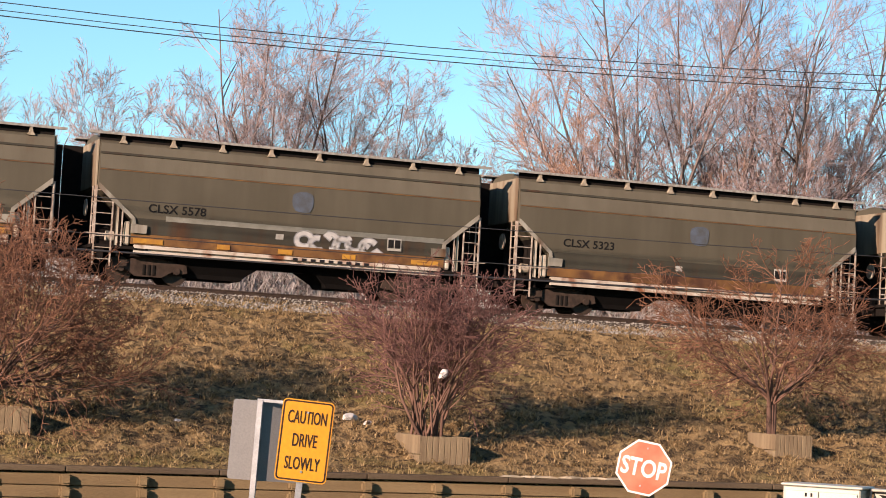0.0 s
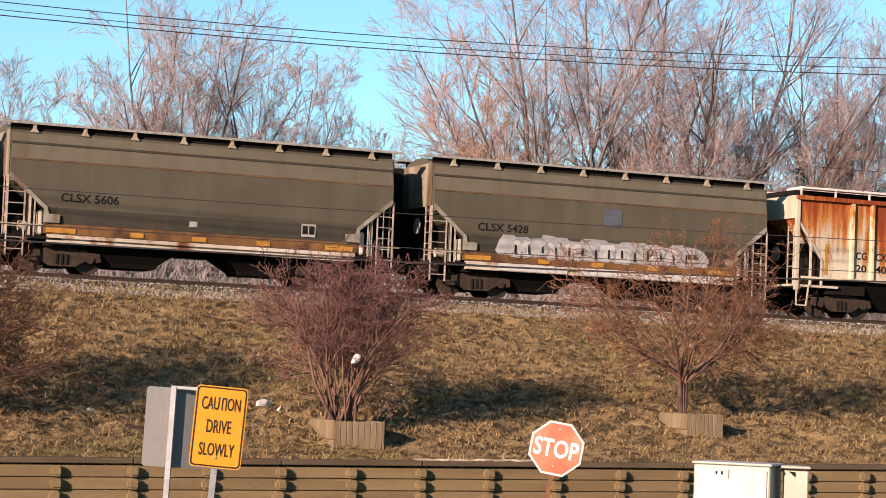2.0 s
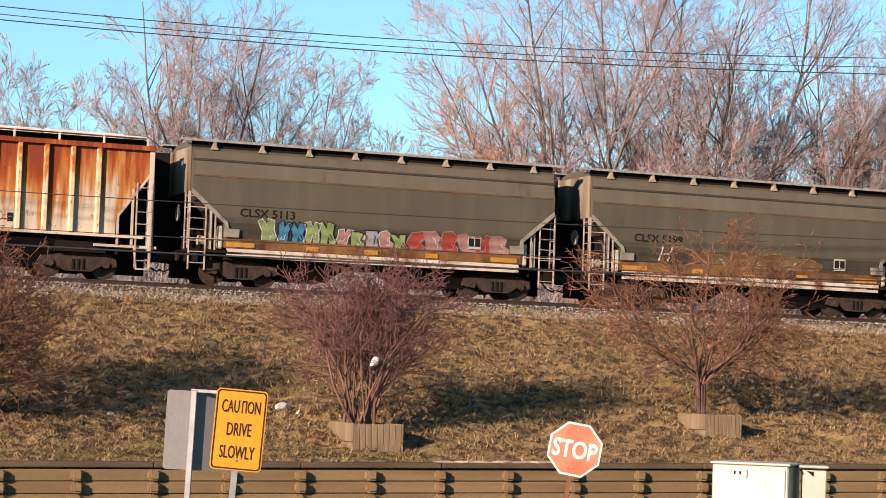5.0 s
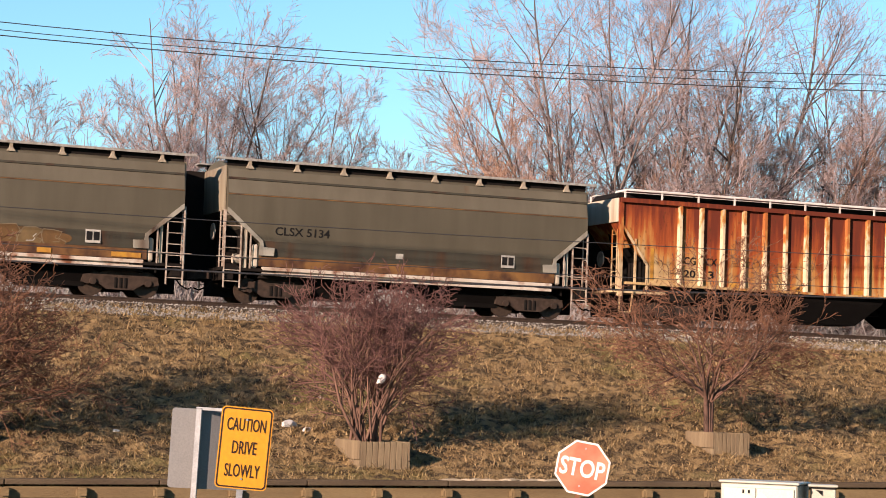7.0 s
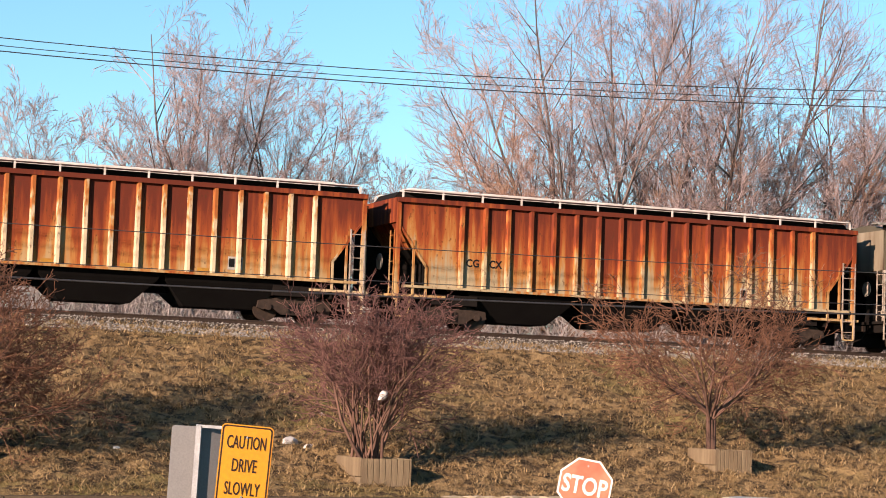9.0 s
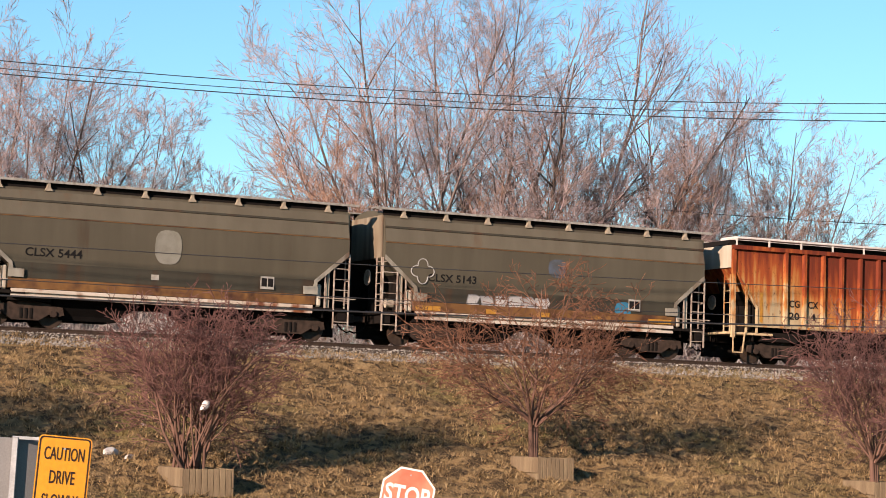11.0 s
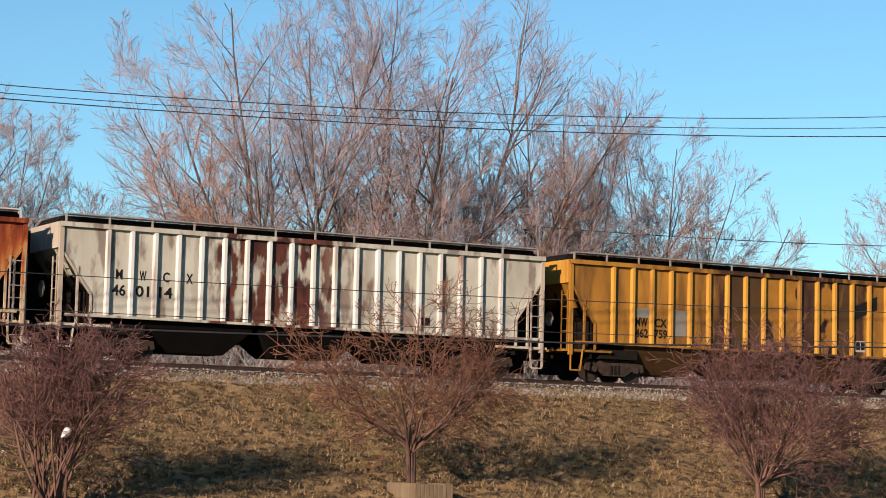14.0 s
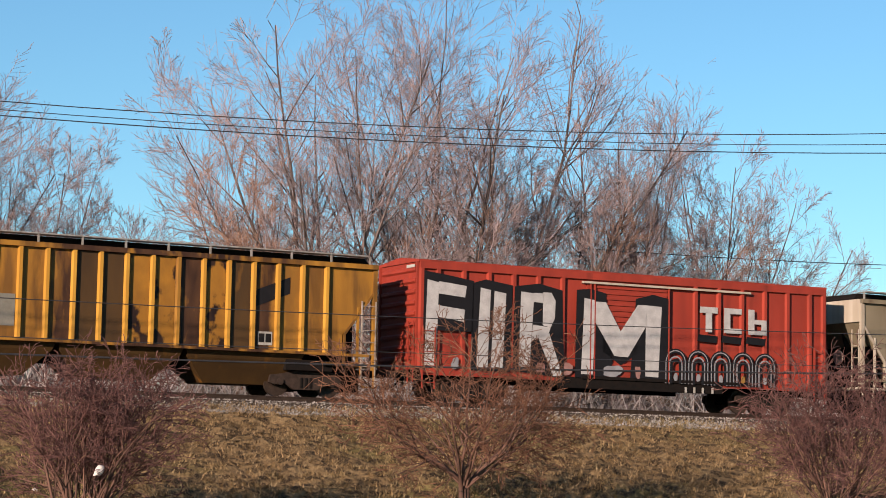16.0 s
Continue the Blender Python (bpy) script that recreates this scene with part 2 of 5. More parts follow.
MARK_WHITE = plain("stencil_white", (0.3370, 0.3274, 0.2983), (0.2411, 0.2262, 0.1927), 6.0)
REFLECT = plain("yellow_reflector", (0.3467, 0.1734, 0.0150), (0.2411, 0.1056, 0.0150), 5.0, 0.4)
FADED_BLUE = plain("faded_blue_mark", (0.066, 0.083, 0.112), (0.052, 0.056, 0.058), 3.0)
PALE_GREY = plain("faded_pale_mark", (0.1734, 0.1690, 0.1443), (0.1346, 0.1302, 0.1056), 3.0)


def spray(name, col):
    col = tuple(0.85 * c for c in col)
    return plain("spray_" + name, col, tuple(0.75 * c for c in col), 4.0, 0.6)


SP_WHITE, SP_GREY = spray("white", (0.4435, 0.4374, 0.4180)), spray("grey", (0.2658, 0.2658, 0.2728))
SP_BLUE, SP_GREEN = spray("blue", (0.0317, 0.1646, 0.2658)), spray("green", (0.1901, 0.2658, 0.1012))
SP_RED, SP_PINK = spray("red", (0.2851, 0.0440, 0.0317)), spray("pink", (0.3045, 0.1646, 0.1390))
SP_SILVER = spray("silver", (0.36, 0.355, 0.35))
FADED_ORANGE, FADED_OCHRE, FADED_PALE = spray("faded_orange", (0.125, 0.068, 0.026)), spray("faded_ochre", (0.145, 0.095, 0.042)), spray("faded_pale", (0.19, 0.145, 0.09))
SP_BLACK, SP_ORANGE = spray("black", (0.0097, 0.0088, 0.0097)), spray("orange", (0.2913, 0.1584, 0.0317))


# ---- plants: branching wood ----
class Wood:
    """Limbs and twigs as tapered tubes, joined into one mesh."""

    def __init__(self, seed, least=0.0078, slim=1.0):
        self.least, self.slim = least, slim
        self.rng, self.a, self.b, self.r0, self.r1 = random.Random(seed), [], [], [], []

    def grow(self, p, d, length, r, level, spec):
        rng = self.rng
        steps, wander, lift, kids, angle, ratio, thin = spec[level]
        pts, rs = [p], [r]
        for i in range(steps):
            d = (d + Vector((rng.gauss(0, wander), rng.gauss(0, wander), rng.gauss(0, wander) + lift))).normalized()
            p = p + d * (length / steps)
            pts.append(p)
            rs.append(max(r * (1 - thin * (i + 1) / steps), self.least))
        for i in range(steps):
            self.a.append(pts[i]), self.b.append(pts[i + 1]), self.r0.append(rs[i]), self.r1.append(rs[i + 1])
        if level + 1 >= len(spec):
            return
        for k in range(kids):
            f = 0.2 + 0.8 * ((k + rng.random()) / kids) ** 0.8
            i = min(int(f * steps), steps - 1)
            q = pts[i].lerp(pts[i + 1], f * steps - i)
            axis = (pts[i + 1] - pts[i]).normalized()
            side = Vector((rng.gauss(0, 1), rng.gauss(0, 1), rng.gauss(0, 0.6)))
            side = (side - axis * side.dot(axis)).normalized()
            w = radians(rng.uniform(0.6 if level else 0.12, 1.25) * angle)
            reach = 1.0 if level else (math.cos(w) ** 2 + (math.sin(w) / self.slim) ** 2) ** -0.5
            self.grow(q, axis * math.cos(w) + side * math.sin(w), reach * length * ratio * rng.uniform(0.7, 1.2) * (1.15 - 0.5 * f if self.slim == 1.0 else 1.1 - 0.25 * f), rs[i] * 0.58, level + 1, spec)

    def mesh(self, name, lowest=0.0, highest=9.0):
        """The tubes whose thickness lies between the two bounds."""
        a, b, r0, r1 = (np.array(x, dtype=float) for x in (self.a, self.b, self.r0, self.r1))
        keep = (r0 >= lowest) & (r0 < highest)
        a, b, r0, r1 = a[keep], b[keep], r0[keep], r1[keep]
        n, sides = len(a), 3 if highest < 9 else 6
        d = b - a
        d /= np.maximum(np.linalg.norm(d, axis=1, keepdims=True), 1e-6)
        ref = np.where(np.abs(d[:, 2:3]) < 0.9, [[0.0, 0.0, 1.0]], [[1.0, 0.0, 0.0]])
        e = np.cross(d, ref)
        e /= np.linalg.norm(e, axis=1, keepdims=True)
        g = np.cross(d, e)
        w = 2 * np.pi * np.arange(sides) / sides
        ring = e[:, None] * np.cos(w)[None, :, None] + g[:, None] * np.sin(w)[None, :, None]
        v = np.concatenate([a[:, None] + ring * r0[:, None, None], b[:, None] + ring * r1[:, None, None]], 1).reshape(-1, 3)
        i = np.arange(sides)
        j = (i + 1) % sides
        f = np.stack([i, j, sides + j, sides + i], 1)[None] + (np.arange(n) * 2 * sides)[:, None, None]
        me = bpy.data.meshes.new(name)
        me.from_pydata(v.tolist(), [], f.reshape(-1, 4).tolist())
        me.shade_smooth()
        return me


def wood_paint(name, col, col2, rough=0.85):
    m, t, b = nodes_of(name, rough)
    geo = t.nodes.new("ShaderNodeNewGeometry")
    c = blend(t, geo.outputs["Random Per Island"], col, col2)
    t.links.new(blend(t, maths(t, "MULTIPLY", field(t, 0.5, low=0.4, high=0.6), 0.5), c, tuple(0.6 * x for x in col)), b.inputs["Base Color"])
    return m


BARK = wood_paint("grey_bark", (0.16, 0.125, 0.108), (0.055, 0.042, 0.037))
TWIG_GREY = wood_paint("grey_brown_twigs", (0.40, 0.312, 0.298), (0.070, 0.051, 0.049))
TWIG_TAN = wood_paint("tan_twigs", (0.40, 0.245, 0.175), (0.09, 0.055, 0.042))
SHRUB_BARK = wood_paint("dark_shrub_bark", (0.15, 0.085, 0.062), (0.06, 0.036, 0.028))
BRUSH = wood_paint("pale_brushwood", (0.40, 0.37, 0.35), (0.16, 0.13, 0.12))
TWIG_RED = wood_paint("red_shrub_twigs", (0.16, 0.082, 0.070), (0.065, 0.034, 0.030))
TWIG_ORANGE = wood_paint("orange_shrub_twigs", (0.20, 0.098, 0.058), (0.07, 0.036, 0.025))

# steps, wander, lift, children, angle, length ratio, taper
TREE = [(3, 0.05, 0.02, 0, 0, 1, 0.3), (9, 0.05, 0.008, 13, 38, 0.32, 0.80), (5, 0.08, 0.04, 9, 38, 0.46, 0.66), (3, 0.10, 0.05, 9, 38, 0.46, 0.55), (1, 0.10, 0.05, 0, 0, 0, 0.4)]
SHRUB = [(2, 0.05, 0.05, 0, 0, 1, 0.3), (6, 0.14, 0.03, 8, 44, 0.50, 0.7), (4, 0.18, 0.03, 5, 48, 0.55, 0.6), (3, 0.2, 0.02, 4, 48, 0.6, 0.5), (2, 0.22, 0.0, 0, 0, 0, 0.4)]


def bare_tree(s, n, ground, height, wide, seed, twigs, label, stems=10):
    """Steep stems that fan out from one foot and fill an uneven dome."""
    w = Wood(seed, 0.0098)
    rng = w.rng
    foot = Vector((0, 0, 0.06 * height))
    w.grow(Vector((0, 0, -0.3)), Vector((0, 0, 1)), 0.06 * height + 0.4, 0.017 * height, 0, TREE[:1])
    for k in range(stems):
        tilt = radians(6 + 70 * ((k + 0.5 * rng.random()) / stems) ** 0.75)
        turn = 2.4 * k + rng.uniform(-0.4, 0.4)
        dome = ((math.sin(tilt) / wide) ** 2.3 + (math.cos(tilt) / height) ** 2.3) ** (-1 / 2.3)
        d = Vector((math.cos(turn) * math.sin(tilt), math.sin(turn) * math.sin(tilt), math.cos(tilt)))
        w.grow(foot, d, dome * rng.uniform(0.80, 0.94), rng.uniform(0.0032, 0.0068) * height, 1, TREE)
    a, b = np.array(w.a), np.array(w.b)
    tilt, turn = np.arctan2(np.hypot(b[:, 0], b[:, 1]), np.maximum(b[:, 2], 0.01)), np.arctan2(b[:, 1], b[:, 0])
    edge = ((np.sin(tilt) / wide) ** 2.3 + (np.cos(tilt) / height) ** 2.3) ** (-1 / 2.3) * (1.03 + 0.07 * np.sin(5 * turn + seed) + 0.05 * np.sin(13 * tilt + 3 * turn))
    inside = np.linalg.norm(b, axis=1) < edge
    w.a, w.b = a[inside], b[inside]
    w.r0, w.r1 = np.array(w.r0)[inside], np.array(w.r1)[inside]
    tree = new("bare_tree")
    tree.matrix_basis = LINE @ pose(s, n, ground, 0, 0, seed * 47 % 360)
    tagged(tree, label, "tree", "bare trees behind the railway")
    part("trunk", w.mesh("trunk", 0.022), BARK, tree)
    part("crown", w.mesh("crown", 0.0, 0.022), twigs, tree)
    return tree


def shrub(s, n, z, seed, stems, height, lean, spread, twigs, label, trunk=0.0, push=(0.0, 0.0)):
    w = Wood(seed, 0.0088)
    rng = w.rng
    for k in range(stems):
        turn = 2 * math.pi * (k + rng.random()) / stems
        out = radians(rng.uniform(*lean))
        d = Vector((math.cos(turn) * math.sin(out) + push[0], math.sin(turn) * math.sin(out) + push[1], math.cos(out))).normalized()
        foot = 0.12 if trunk else rng.uniform(0.1, 0.45)
        p = Vector((math.cos(turn) * foot, math.sin(turn) * foot, trunk + rng.uniform(-0.15, 0.1)))
        w.grow(p, d, height * rng.uniform(0.75, 1.1) * spread, rng.uniform(0.026, 0.048), 1, SHRUB)
    if trunk:
        for k in range(3):
            w.a.append(Vector((0.05 * k - 0.05, 0, -0.2))), w.b.append(Vector((0.12 * (k - 1), 0.05 * k, trunk + 0.1)))
            w.r0.append(0.09), w.r1.append(0.06)
    ob = new("shrub")
    ob.matrix_basis = LINE @ pose(s, n, z)
    tagged(ob, label, "shrub", "shrubs on the slope")
    part("branchwork", w.mesh("branchwork", 0.013), SHRUB_BARK, ob)
    part("twig_crown", w.mesh("twig_crown", 0.0, 0.013), twigs, ob)
    return ob


# ---- ground ----
def wall_top(s):
    return 1.30 + 0.0173 * (min(max(s, -10), 60) - 18)


def ground_z(s, n):
    if n <= 50.1:
        return 0.0
    if n <= 66.3:
        k = min(max((n - 50.6) / 15.7, 0), 1)
        bump = 0.12 * noise.noise((s * 0.35, n * 0.35, 1.0)) + 0.17 * noise.noise((s * 1.3, n * 1.3, 4.0)) + 0.11 * noise.noise((s * 3.1, n * 3.1, 9.0))
        return wall_top(s) - 0.12 + (5.45 - wall_top(s)) * k + bump * min(1, 6 * k)
    if n <= 68.4:
        return 5.42 + (n - 66.3) * 0.21
    if n <= 76:
        return 5.86 - max(0, n - 69.0) * 0.06
    return max(5.42 - (n - 76) * 0.16, 4.4)


def grass_paint(name, blades=False):
    m, t, b = nodes_of(name, 0.9)
    straw, dry, green, soil = (0.255, 0.172, 0.084), (0.130, 0.082, 0.039), (0.115, 0.099, 0.032), (0.030, 0.020, 0.013)
    c = blend(t, field(t, 1.3, low=0.35, high=0.65), straw, dry)
    c = blend(t, field(t, 0.22, low=0.53, high=0.66, shift=2.0), c, green)
    if blades:
        geo = t.nodes.new("ShaderNodeNewGeometry")
        tone = blend(t, geo.outputs["Random Per Island"], (0.018, 0.011, 0.006), (0.47, 0.335, 0.175))
        c = blend(t, maths(t, "ADD", 0.55, 0.0), c, tone)
    else:
        c = blend(t, field(t, 3.0, detail=9, low=0.46, high=0.56, shift=4.0), c, soil)
        c = blend(t, field(t, 26.0, detail=8, low=0.45, high=0.75, shift=6.0), c, (0.21, 0.145, 0.068))
        relief(t, b, field(t, 14.0, detail=8, low=0.2, high=0.8), 0.9, 0.08)
    t.links.new(c, b.inputs["Base Color"])
    return m


GRASS, BLADES = grass_paint("dry_grass"), grass_paint("dry_grass_blades", True)
ASPHALT = plain("asphalt", (0.0352, 0.0343, 0.0326), (0.0255, 0.0255, 0.0255), 0.8, 0.9, bump=0.4, fine=90.0)
STONE = plain("ballast_stone", (0.0695, 0.0554, 0.0405), (0.0378, 0.0282, 0.0211), 9.0, 0.9, bump=0.8, fine=40.0)
RAIL = plain("rail_steel", (0.0634, 0.0414, 0.0282), (0.0378, 0.0255, 0.0194), 8.0, 0.55, 0.5)
TIE = plain("tie_wood", (0.0475, 0.0352, 0.0264), (0.0317, 0.0238, 0.0194), 5.0, 0.9)
TIMBER = plain("wall_timber", (0.1707, 0.1206, 0.0634), (0.1206, 0.0827, 0.0440), 1.5, 0.85, bump=0.4, stretch=(0.15, 1, 1.5))
CAP = plain("wall_cap_timber", (0.0950, 0.0695, 0.0440), (0.0572, 0.0414, 0.0282), 2.0, 0.9, bump=0.5, stretch=(0.2, 1, 1))
SPLINTER = plain("torn_pale_wood", (0.40, 0.34, 0.25), (0.26, 0.20, 0.13), 4.0, 0.9)
PLANK = plain("planter_plank", (0.1962, 0.1487, 0.0915), (0.1267, 0.0915, 0.0572), 2.5, 0.85, bump=0.4, stretch=(2, 2, 0.2))


def build_ground():
    ss = [-2500, -600, -200, -60, -20] + [0.25 * k for k in range(0, 241)] + [70, 90, 130, 250, 700, 2500]
    ns = [-2500, -500, -100, 0, 20, 40, 50.1, 50.25] + [50.6 + 0.225 * k for k in range(1, 70)] + [66.5, 67, 67.5, 68, 68.4, 70, 73, 76, 78, 80, 83, 90, 110, 150, 300, 900, 3500]
    g = Geo()
    for s in ss:
        for n in ns:
            g.v.append((s, n, ground_z(s, n)))
    w = len(ns)
    for a in range(len(ss) - 1):
        for b in range(w - 1):
            g.f.append((a * w + b, (a + 1) * w + b, (a + 1) * w + b + 1, a * w + b + 1))
    me = g.mesh("ground")
    me.materials.append(GRASS)
    me.materials.append(ASPHALT)
    for p in me.polygons:
        p.material_index = int(p.center.y < 50.1)
        p.use_smooth = True
    ob = part("ground", me, None)
    ob.matrix_basis = LINE
    tagged(ob, "dry grass embankment above an asphalt lot", "ground", kind="structure")

    rng = random.Random(5)
    g = Geo()
    for k in range(80000):
        s, n = rng.uniform(3, 58), rng.uniform(50.7, 68.6)
        z = ground_z(s, n) - 0.02
        thick = noise.noise((s * 1.5, n * 1.5, 3)) + 0.5 * noise.noise((s * 4, n * 4, 5))
        if thick < rng.uniform(-0.45, 0.05):
            continue
        big = 0.6 + 1.1 * max(0, thick + 0.2)
        for j in range(3):
            t, h = rng.uniform(0, 6.28), rng.uniform(0.05, 0.17) * big
            out = rng.uniform(0.4, 2.2) * h
            c, q = math.cos(t), math.sin(t)
            r = rng.uniform(0.008, 0.022)
            x, y = s + rng.uniform(-0.08, 0.08), n + rng.uniform(-0.08, 0.08)
            g.quad((x - q * r, y + c * r, z), (x + q * r, y - c * r, z), (x + c * out, y + q * out, z + h))
    me = bpy.data.meshes.new("grass")
    me.from_pydata(g.v, [], g.f)
    ob = part("grass", me, BLADES)
    ob.matrix_basis = LINE
    tagged(ob, "dry straw-coloured grass tufts on the embankment", "grass", kind="stuff")


def build_track():
    bed = new("railway_track")
    bed.matrix_basis = LINE
    tagged(bed, "railway track on grey stone ballast", "track", kind="structure")
    s0, s1, c = -320, 340, TRACK_N
    outline = [(c - 3.5, 5.35), (c - 2.0, 6.0), (c + 2.0, 6.0), (c + 3.6, 5.35)]
    part("ballast", Geo().rings([[(s, n, z) for n, z in outline] for s in (s0, s1)]), STONE, bed)
    for side in (-0.7525, 0.7525):
        y = c + side
        prof = [(y - 0.07, 6.03), (y + 0.07, 6.03), (y + 0.02, 6.07), (y + 0.02, 6.17), (y + 0.036, 6.18), (y + 0.036, RAIL_Z), (y - 0.036, RAIL_Z), (y - 0.036, 6.18), (y - 0.02, 6.17), (y - 0.02, 6.07)]
        part("rail", Geo().rings([[(s, n, z) for n, z in prof] for s in (s0, s1)]), RAIL, bed)
    tie = box(-0.11, 0.11, -1.3, 1.3, 0, 0.19).mesh("tie")
    for k in range(110):
        ob = part("tie", tie, TIE, bed)
        ob.matrix_basis = pose(5 + 0.52 * k, c, 5.86, 0, 0, 0)
    rng = random.Random(8)
    g = Geo()
    for k in range(15000):
        s, q = rng.uniform(4, 60), rng.random()
        n = c - 3.7 + 2.0 * q
        z = max(ground_z(s, n), 5.30 + 0.70 * min(1, (q * 2.0) / 1.75))
        r = rng.uniform(0.025, 0.06)
        a = [rng.uniform(0.6, 1.3) * r for i in range(6)]
        i = len(g.v)
        g.v += [(s - a[0], n, z), (s, n - a[1], z), (s + a[2], n, z), (s, n + a[3], z), (s + r * 0.3, n, z + a[4]), (s, n, z - a[5])]
        g.f += [(i, i + 1, i + 4), (i + 1, i + 2, i + 4), (i + 2, i + 3, i + 4), (i + 3, i, i + 4)]
    me = bpy.data.meshes.new("ballast_stones")
    me.from_pydata(g.v, [], g.f)
    part("ballast_stones", me, STONE_LOOSE, bed)["kind"] = "stuff"


STONE_LOOSE = wood_paint("loose_ballast_stones", (0.30, 0.275, 0.24), (0.060, 0.050, 0.040))


def build_wall():
    wall = new("retaining_wall")
    wall.matrix_basis = LINE
    tagged(wall, "timber retaining wall with paired tie ends", "wall", kind="structure")
    step, course = 1.762, 0.285
    rng = random.Random(3)
    timber = rounded(box(0, step * 2 - 0.012, 0, 0.3, 0, course - 0.02), 0.012, "timber")
    cap = rounded(box(0, step * 2 - 0.02, -0.05, 0.42, 0, 0.13), 0.015, "cap")
    stub = rounded(box(-0.13, 0.13, -0.17, 0.1, 0, course - 0.05), 0.045, "tie_end", 2)
    first = 10.58 - 3 * step
    for k in range(-2, 16):
        s = first + 2 * k * step
        top = wall_top(s + step)
        rise = math.degrees(math.atan(0.0173))
        ob = part("cap_timber", cap, CAP, wall)
        ob.matrix_basis = pose(s, 50.02 + rng.uniform(-0.02, 0.02), wall_top(s) - 0.13, 0, -rise, rng.uniform(-0.3, 0.3))
        for j in range(5):
            off = step if j % 2 else 0
            ob = part("timber", timber, TIMBER, wall)
            ob.matrix_basis = pose(s + off, 50.08 + rng.uniform(-0.012, 0.012), wall_top(s + off) - 0.15 - course * (j + 1), 0, -rise, 0)
        for q in (0, 1):
            for j in range(4):
                x = s + q * step
                ob = part("tie_end", stub, TIMBER, wall)
                ob.matrix_basis = pose(x + rng.uniform(-0.03, 0.03), 50.06, wall_top(x) - 0.14 - course * (j + 1), 0, 0, rng.uniform(-3, 3))


def splinters():
    """Torn pale wood on the cap of the wall."""
    rng = random.Random(17)
    for k in range(9):
        s = 19.5 + 0.33 * k + rng.uniform(-0.1, 0.1)
        ln, wd = rng.uniform(0.12, 0.34), rng.uniform(0.05, 0.10)
        g = Geo().prism([(-ln, 0.0), (ln * 0.8, 0.0), (ln, 0.02), (ln * 0.3, 0.05), (-ln * 0.6, 0.035)], -wd, wd)
        ob = part("wood_splinter", g, SPLINTER)
        ob.matrix_basis = LINE @ pose(s, 50.06 + rng.uniform(-0.02, 0.12), wall_top(s) + 0.002, 0, rng.uniform(-4, 2), rng.uniform(-25, 25))
        tagged(ob, "torn pale wood splinter on the wall cap", "splinter", "splinters on the wall")


def planter(s, n, top, width, deep, label):
    ob = new("planter")
    ob.matrix_basis = LINE @ pose(s, n, 0)
    tagged(ob, label, "planter", "timber planters on the slope")
    rng = random.Random(int(s * 10))
    low = ground_z(s, n) - 0.25
    k = 8
    for i in range(k):
        a, b = width * i / k, width * (i + 1) / k - 0.012
        t = top - rng.uniform(0, 0.035)
        part("plank", rounded(box(a, b, 0, 0.05, low, t), 0.008, "plank"), PLANK, ob)
    for x in (-0.05, width):
        for i in range(2):
            h = (top - low) / 2
            part("side_board", rounded(box(x, x + 0.05, 0, deep, low + h * i, low + h * (i + 1) - 0.015), 0.008, "side_board"), PLANK, ob)
    part("back_board", box(0, width, deep - 0.05, deep, low, top), PLANK, ob)
    part("soil", box(0.0, width, 0.05, deep - 0.05, low, top - 0.07), GRASS, ob)
    return ob


# ---- signs and boxes by the road ----
SIGN_YELLOW = plain("sign_yellow", (0.4558, 0.1962, 0.0035), (0.4180, 0.1778, 0.0035), 2.0, 0.4, fine=20)
SIGN_RED = plain("sign_red_faded", (0.3291, 0.0475, 0.0123), (0.3802, 0.1267, 0.0634), 2.5, 0.45, fine=20)
SIGN_WHITE = plain("sign_white", (0.5192, 0.4946, 0.4558), (0.4690, 0.4435, 0.4057), 3.0, 0.45)
SIGN_BLACK = plain("sign_black", (0.0194, 0.0079, 0.0062), (0.0123, 0.0062, 0.0062), 3.0, 0.5)
ALUMINIUM = plain("sign_back_aluminium", (0.2156, 0.2094, 0.1962), (0.1778, 0.1707, 0.1646), 1.2, 0.5, 0.25)
GALVANISED = plain("galvanised_post", (0.2913, 0.2913, 0.2913), (0.2156, 0.2156, 0.2156), 9.0, 0.45, 0.5)
CABINET = plain("cabinet_cream", (0.34, 0.335, 0.275), (0.28, 0.27, 0.215), 1.5, 0.45)
BRIGHT = plain("cabinet_white_panel", (0.43, 0.43, 0.41), (0.38, 0.38, 0.36), 1.5, 0.4)


def writing(text, size, wide, material, parent, m, name="lettering", bold=0.022):
    """Flat letters, size high, fitted to a width; they stand in x and z and face -y."""
    cu = bpy.data.curves.new(name, "FONT")
    cu.body, cu.size, cu.align_x, cu.align_y, cu.extrude, cu.resolution_u = text, 1.0, "CENTER", "CENTER", 0.002, 3
    cu.offset = bold
    tmp = bpy.data.objects.new(name, cu)
    scene.collection.objects.link(tmp)
    me = bpy.data.meshes.new_from_object(tmp.evaluated_get(bpy.context.evaluated_depsgraph_get()))
    bpy.data.objects.remove(tmp)
    v = np.empty(len(me.vertices) * 3)
    me.vertices.foreach_get("co", v)
    v = v.reshape(-1, 3)
    lo, hi = v.min(0), v.max(0)
    v[:, 0] = (v[:, 0] - (lo[0] + hi[0]) / 2) * wide / (hi[0] - lo[0])
    v[:, 1] = (v[:, 1] - (lo[1] + hi[1]) / 2) * size / (hi[1] - lo[1])
    me.vertices.foreach_set("co", v.ravel())
    me.materials.append(material)
    ob = part(name, me, None, parent)
    ob.matrix_basis = m @ pose(0, 0, 0, 90, 0, 0)
    return ob


def plate(outline, y0, y1):
    return Geo().prism(outline, y0, y1)


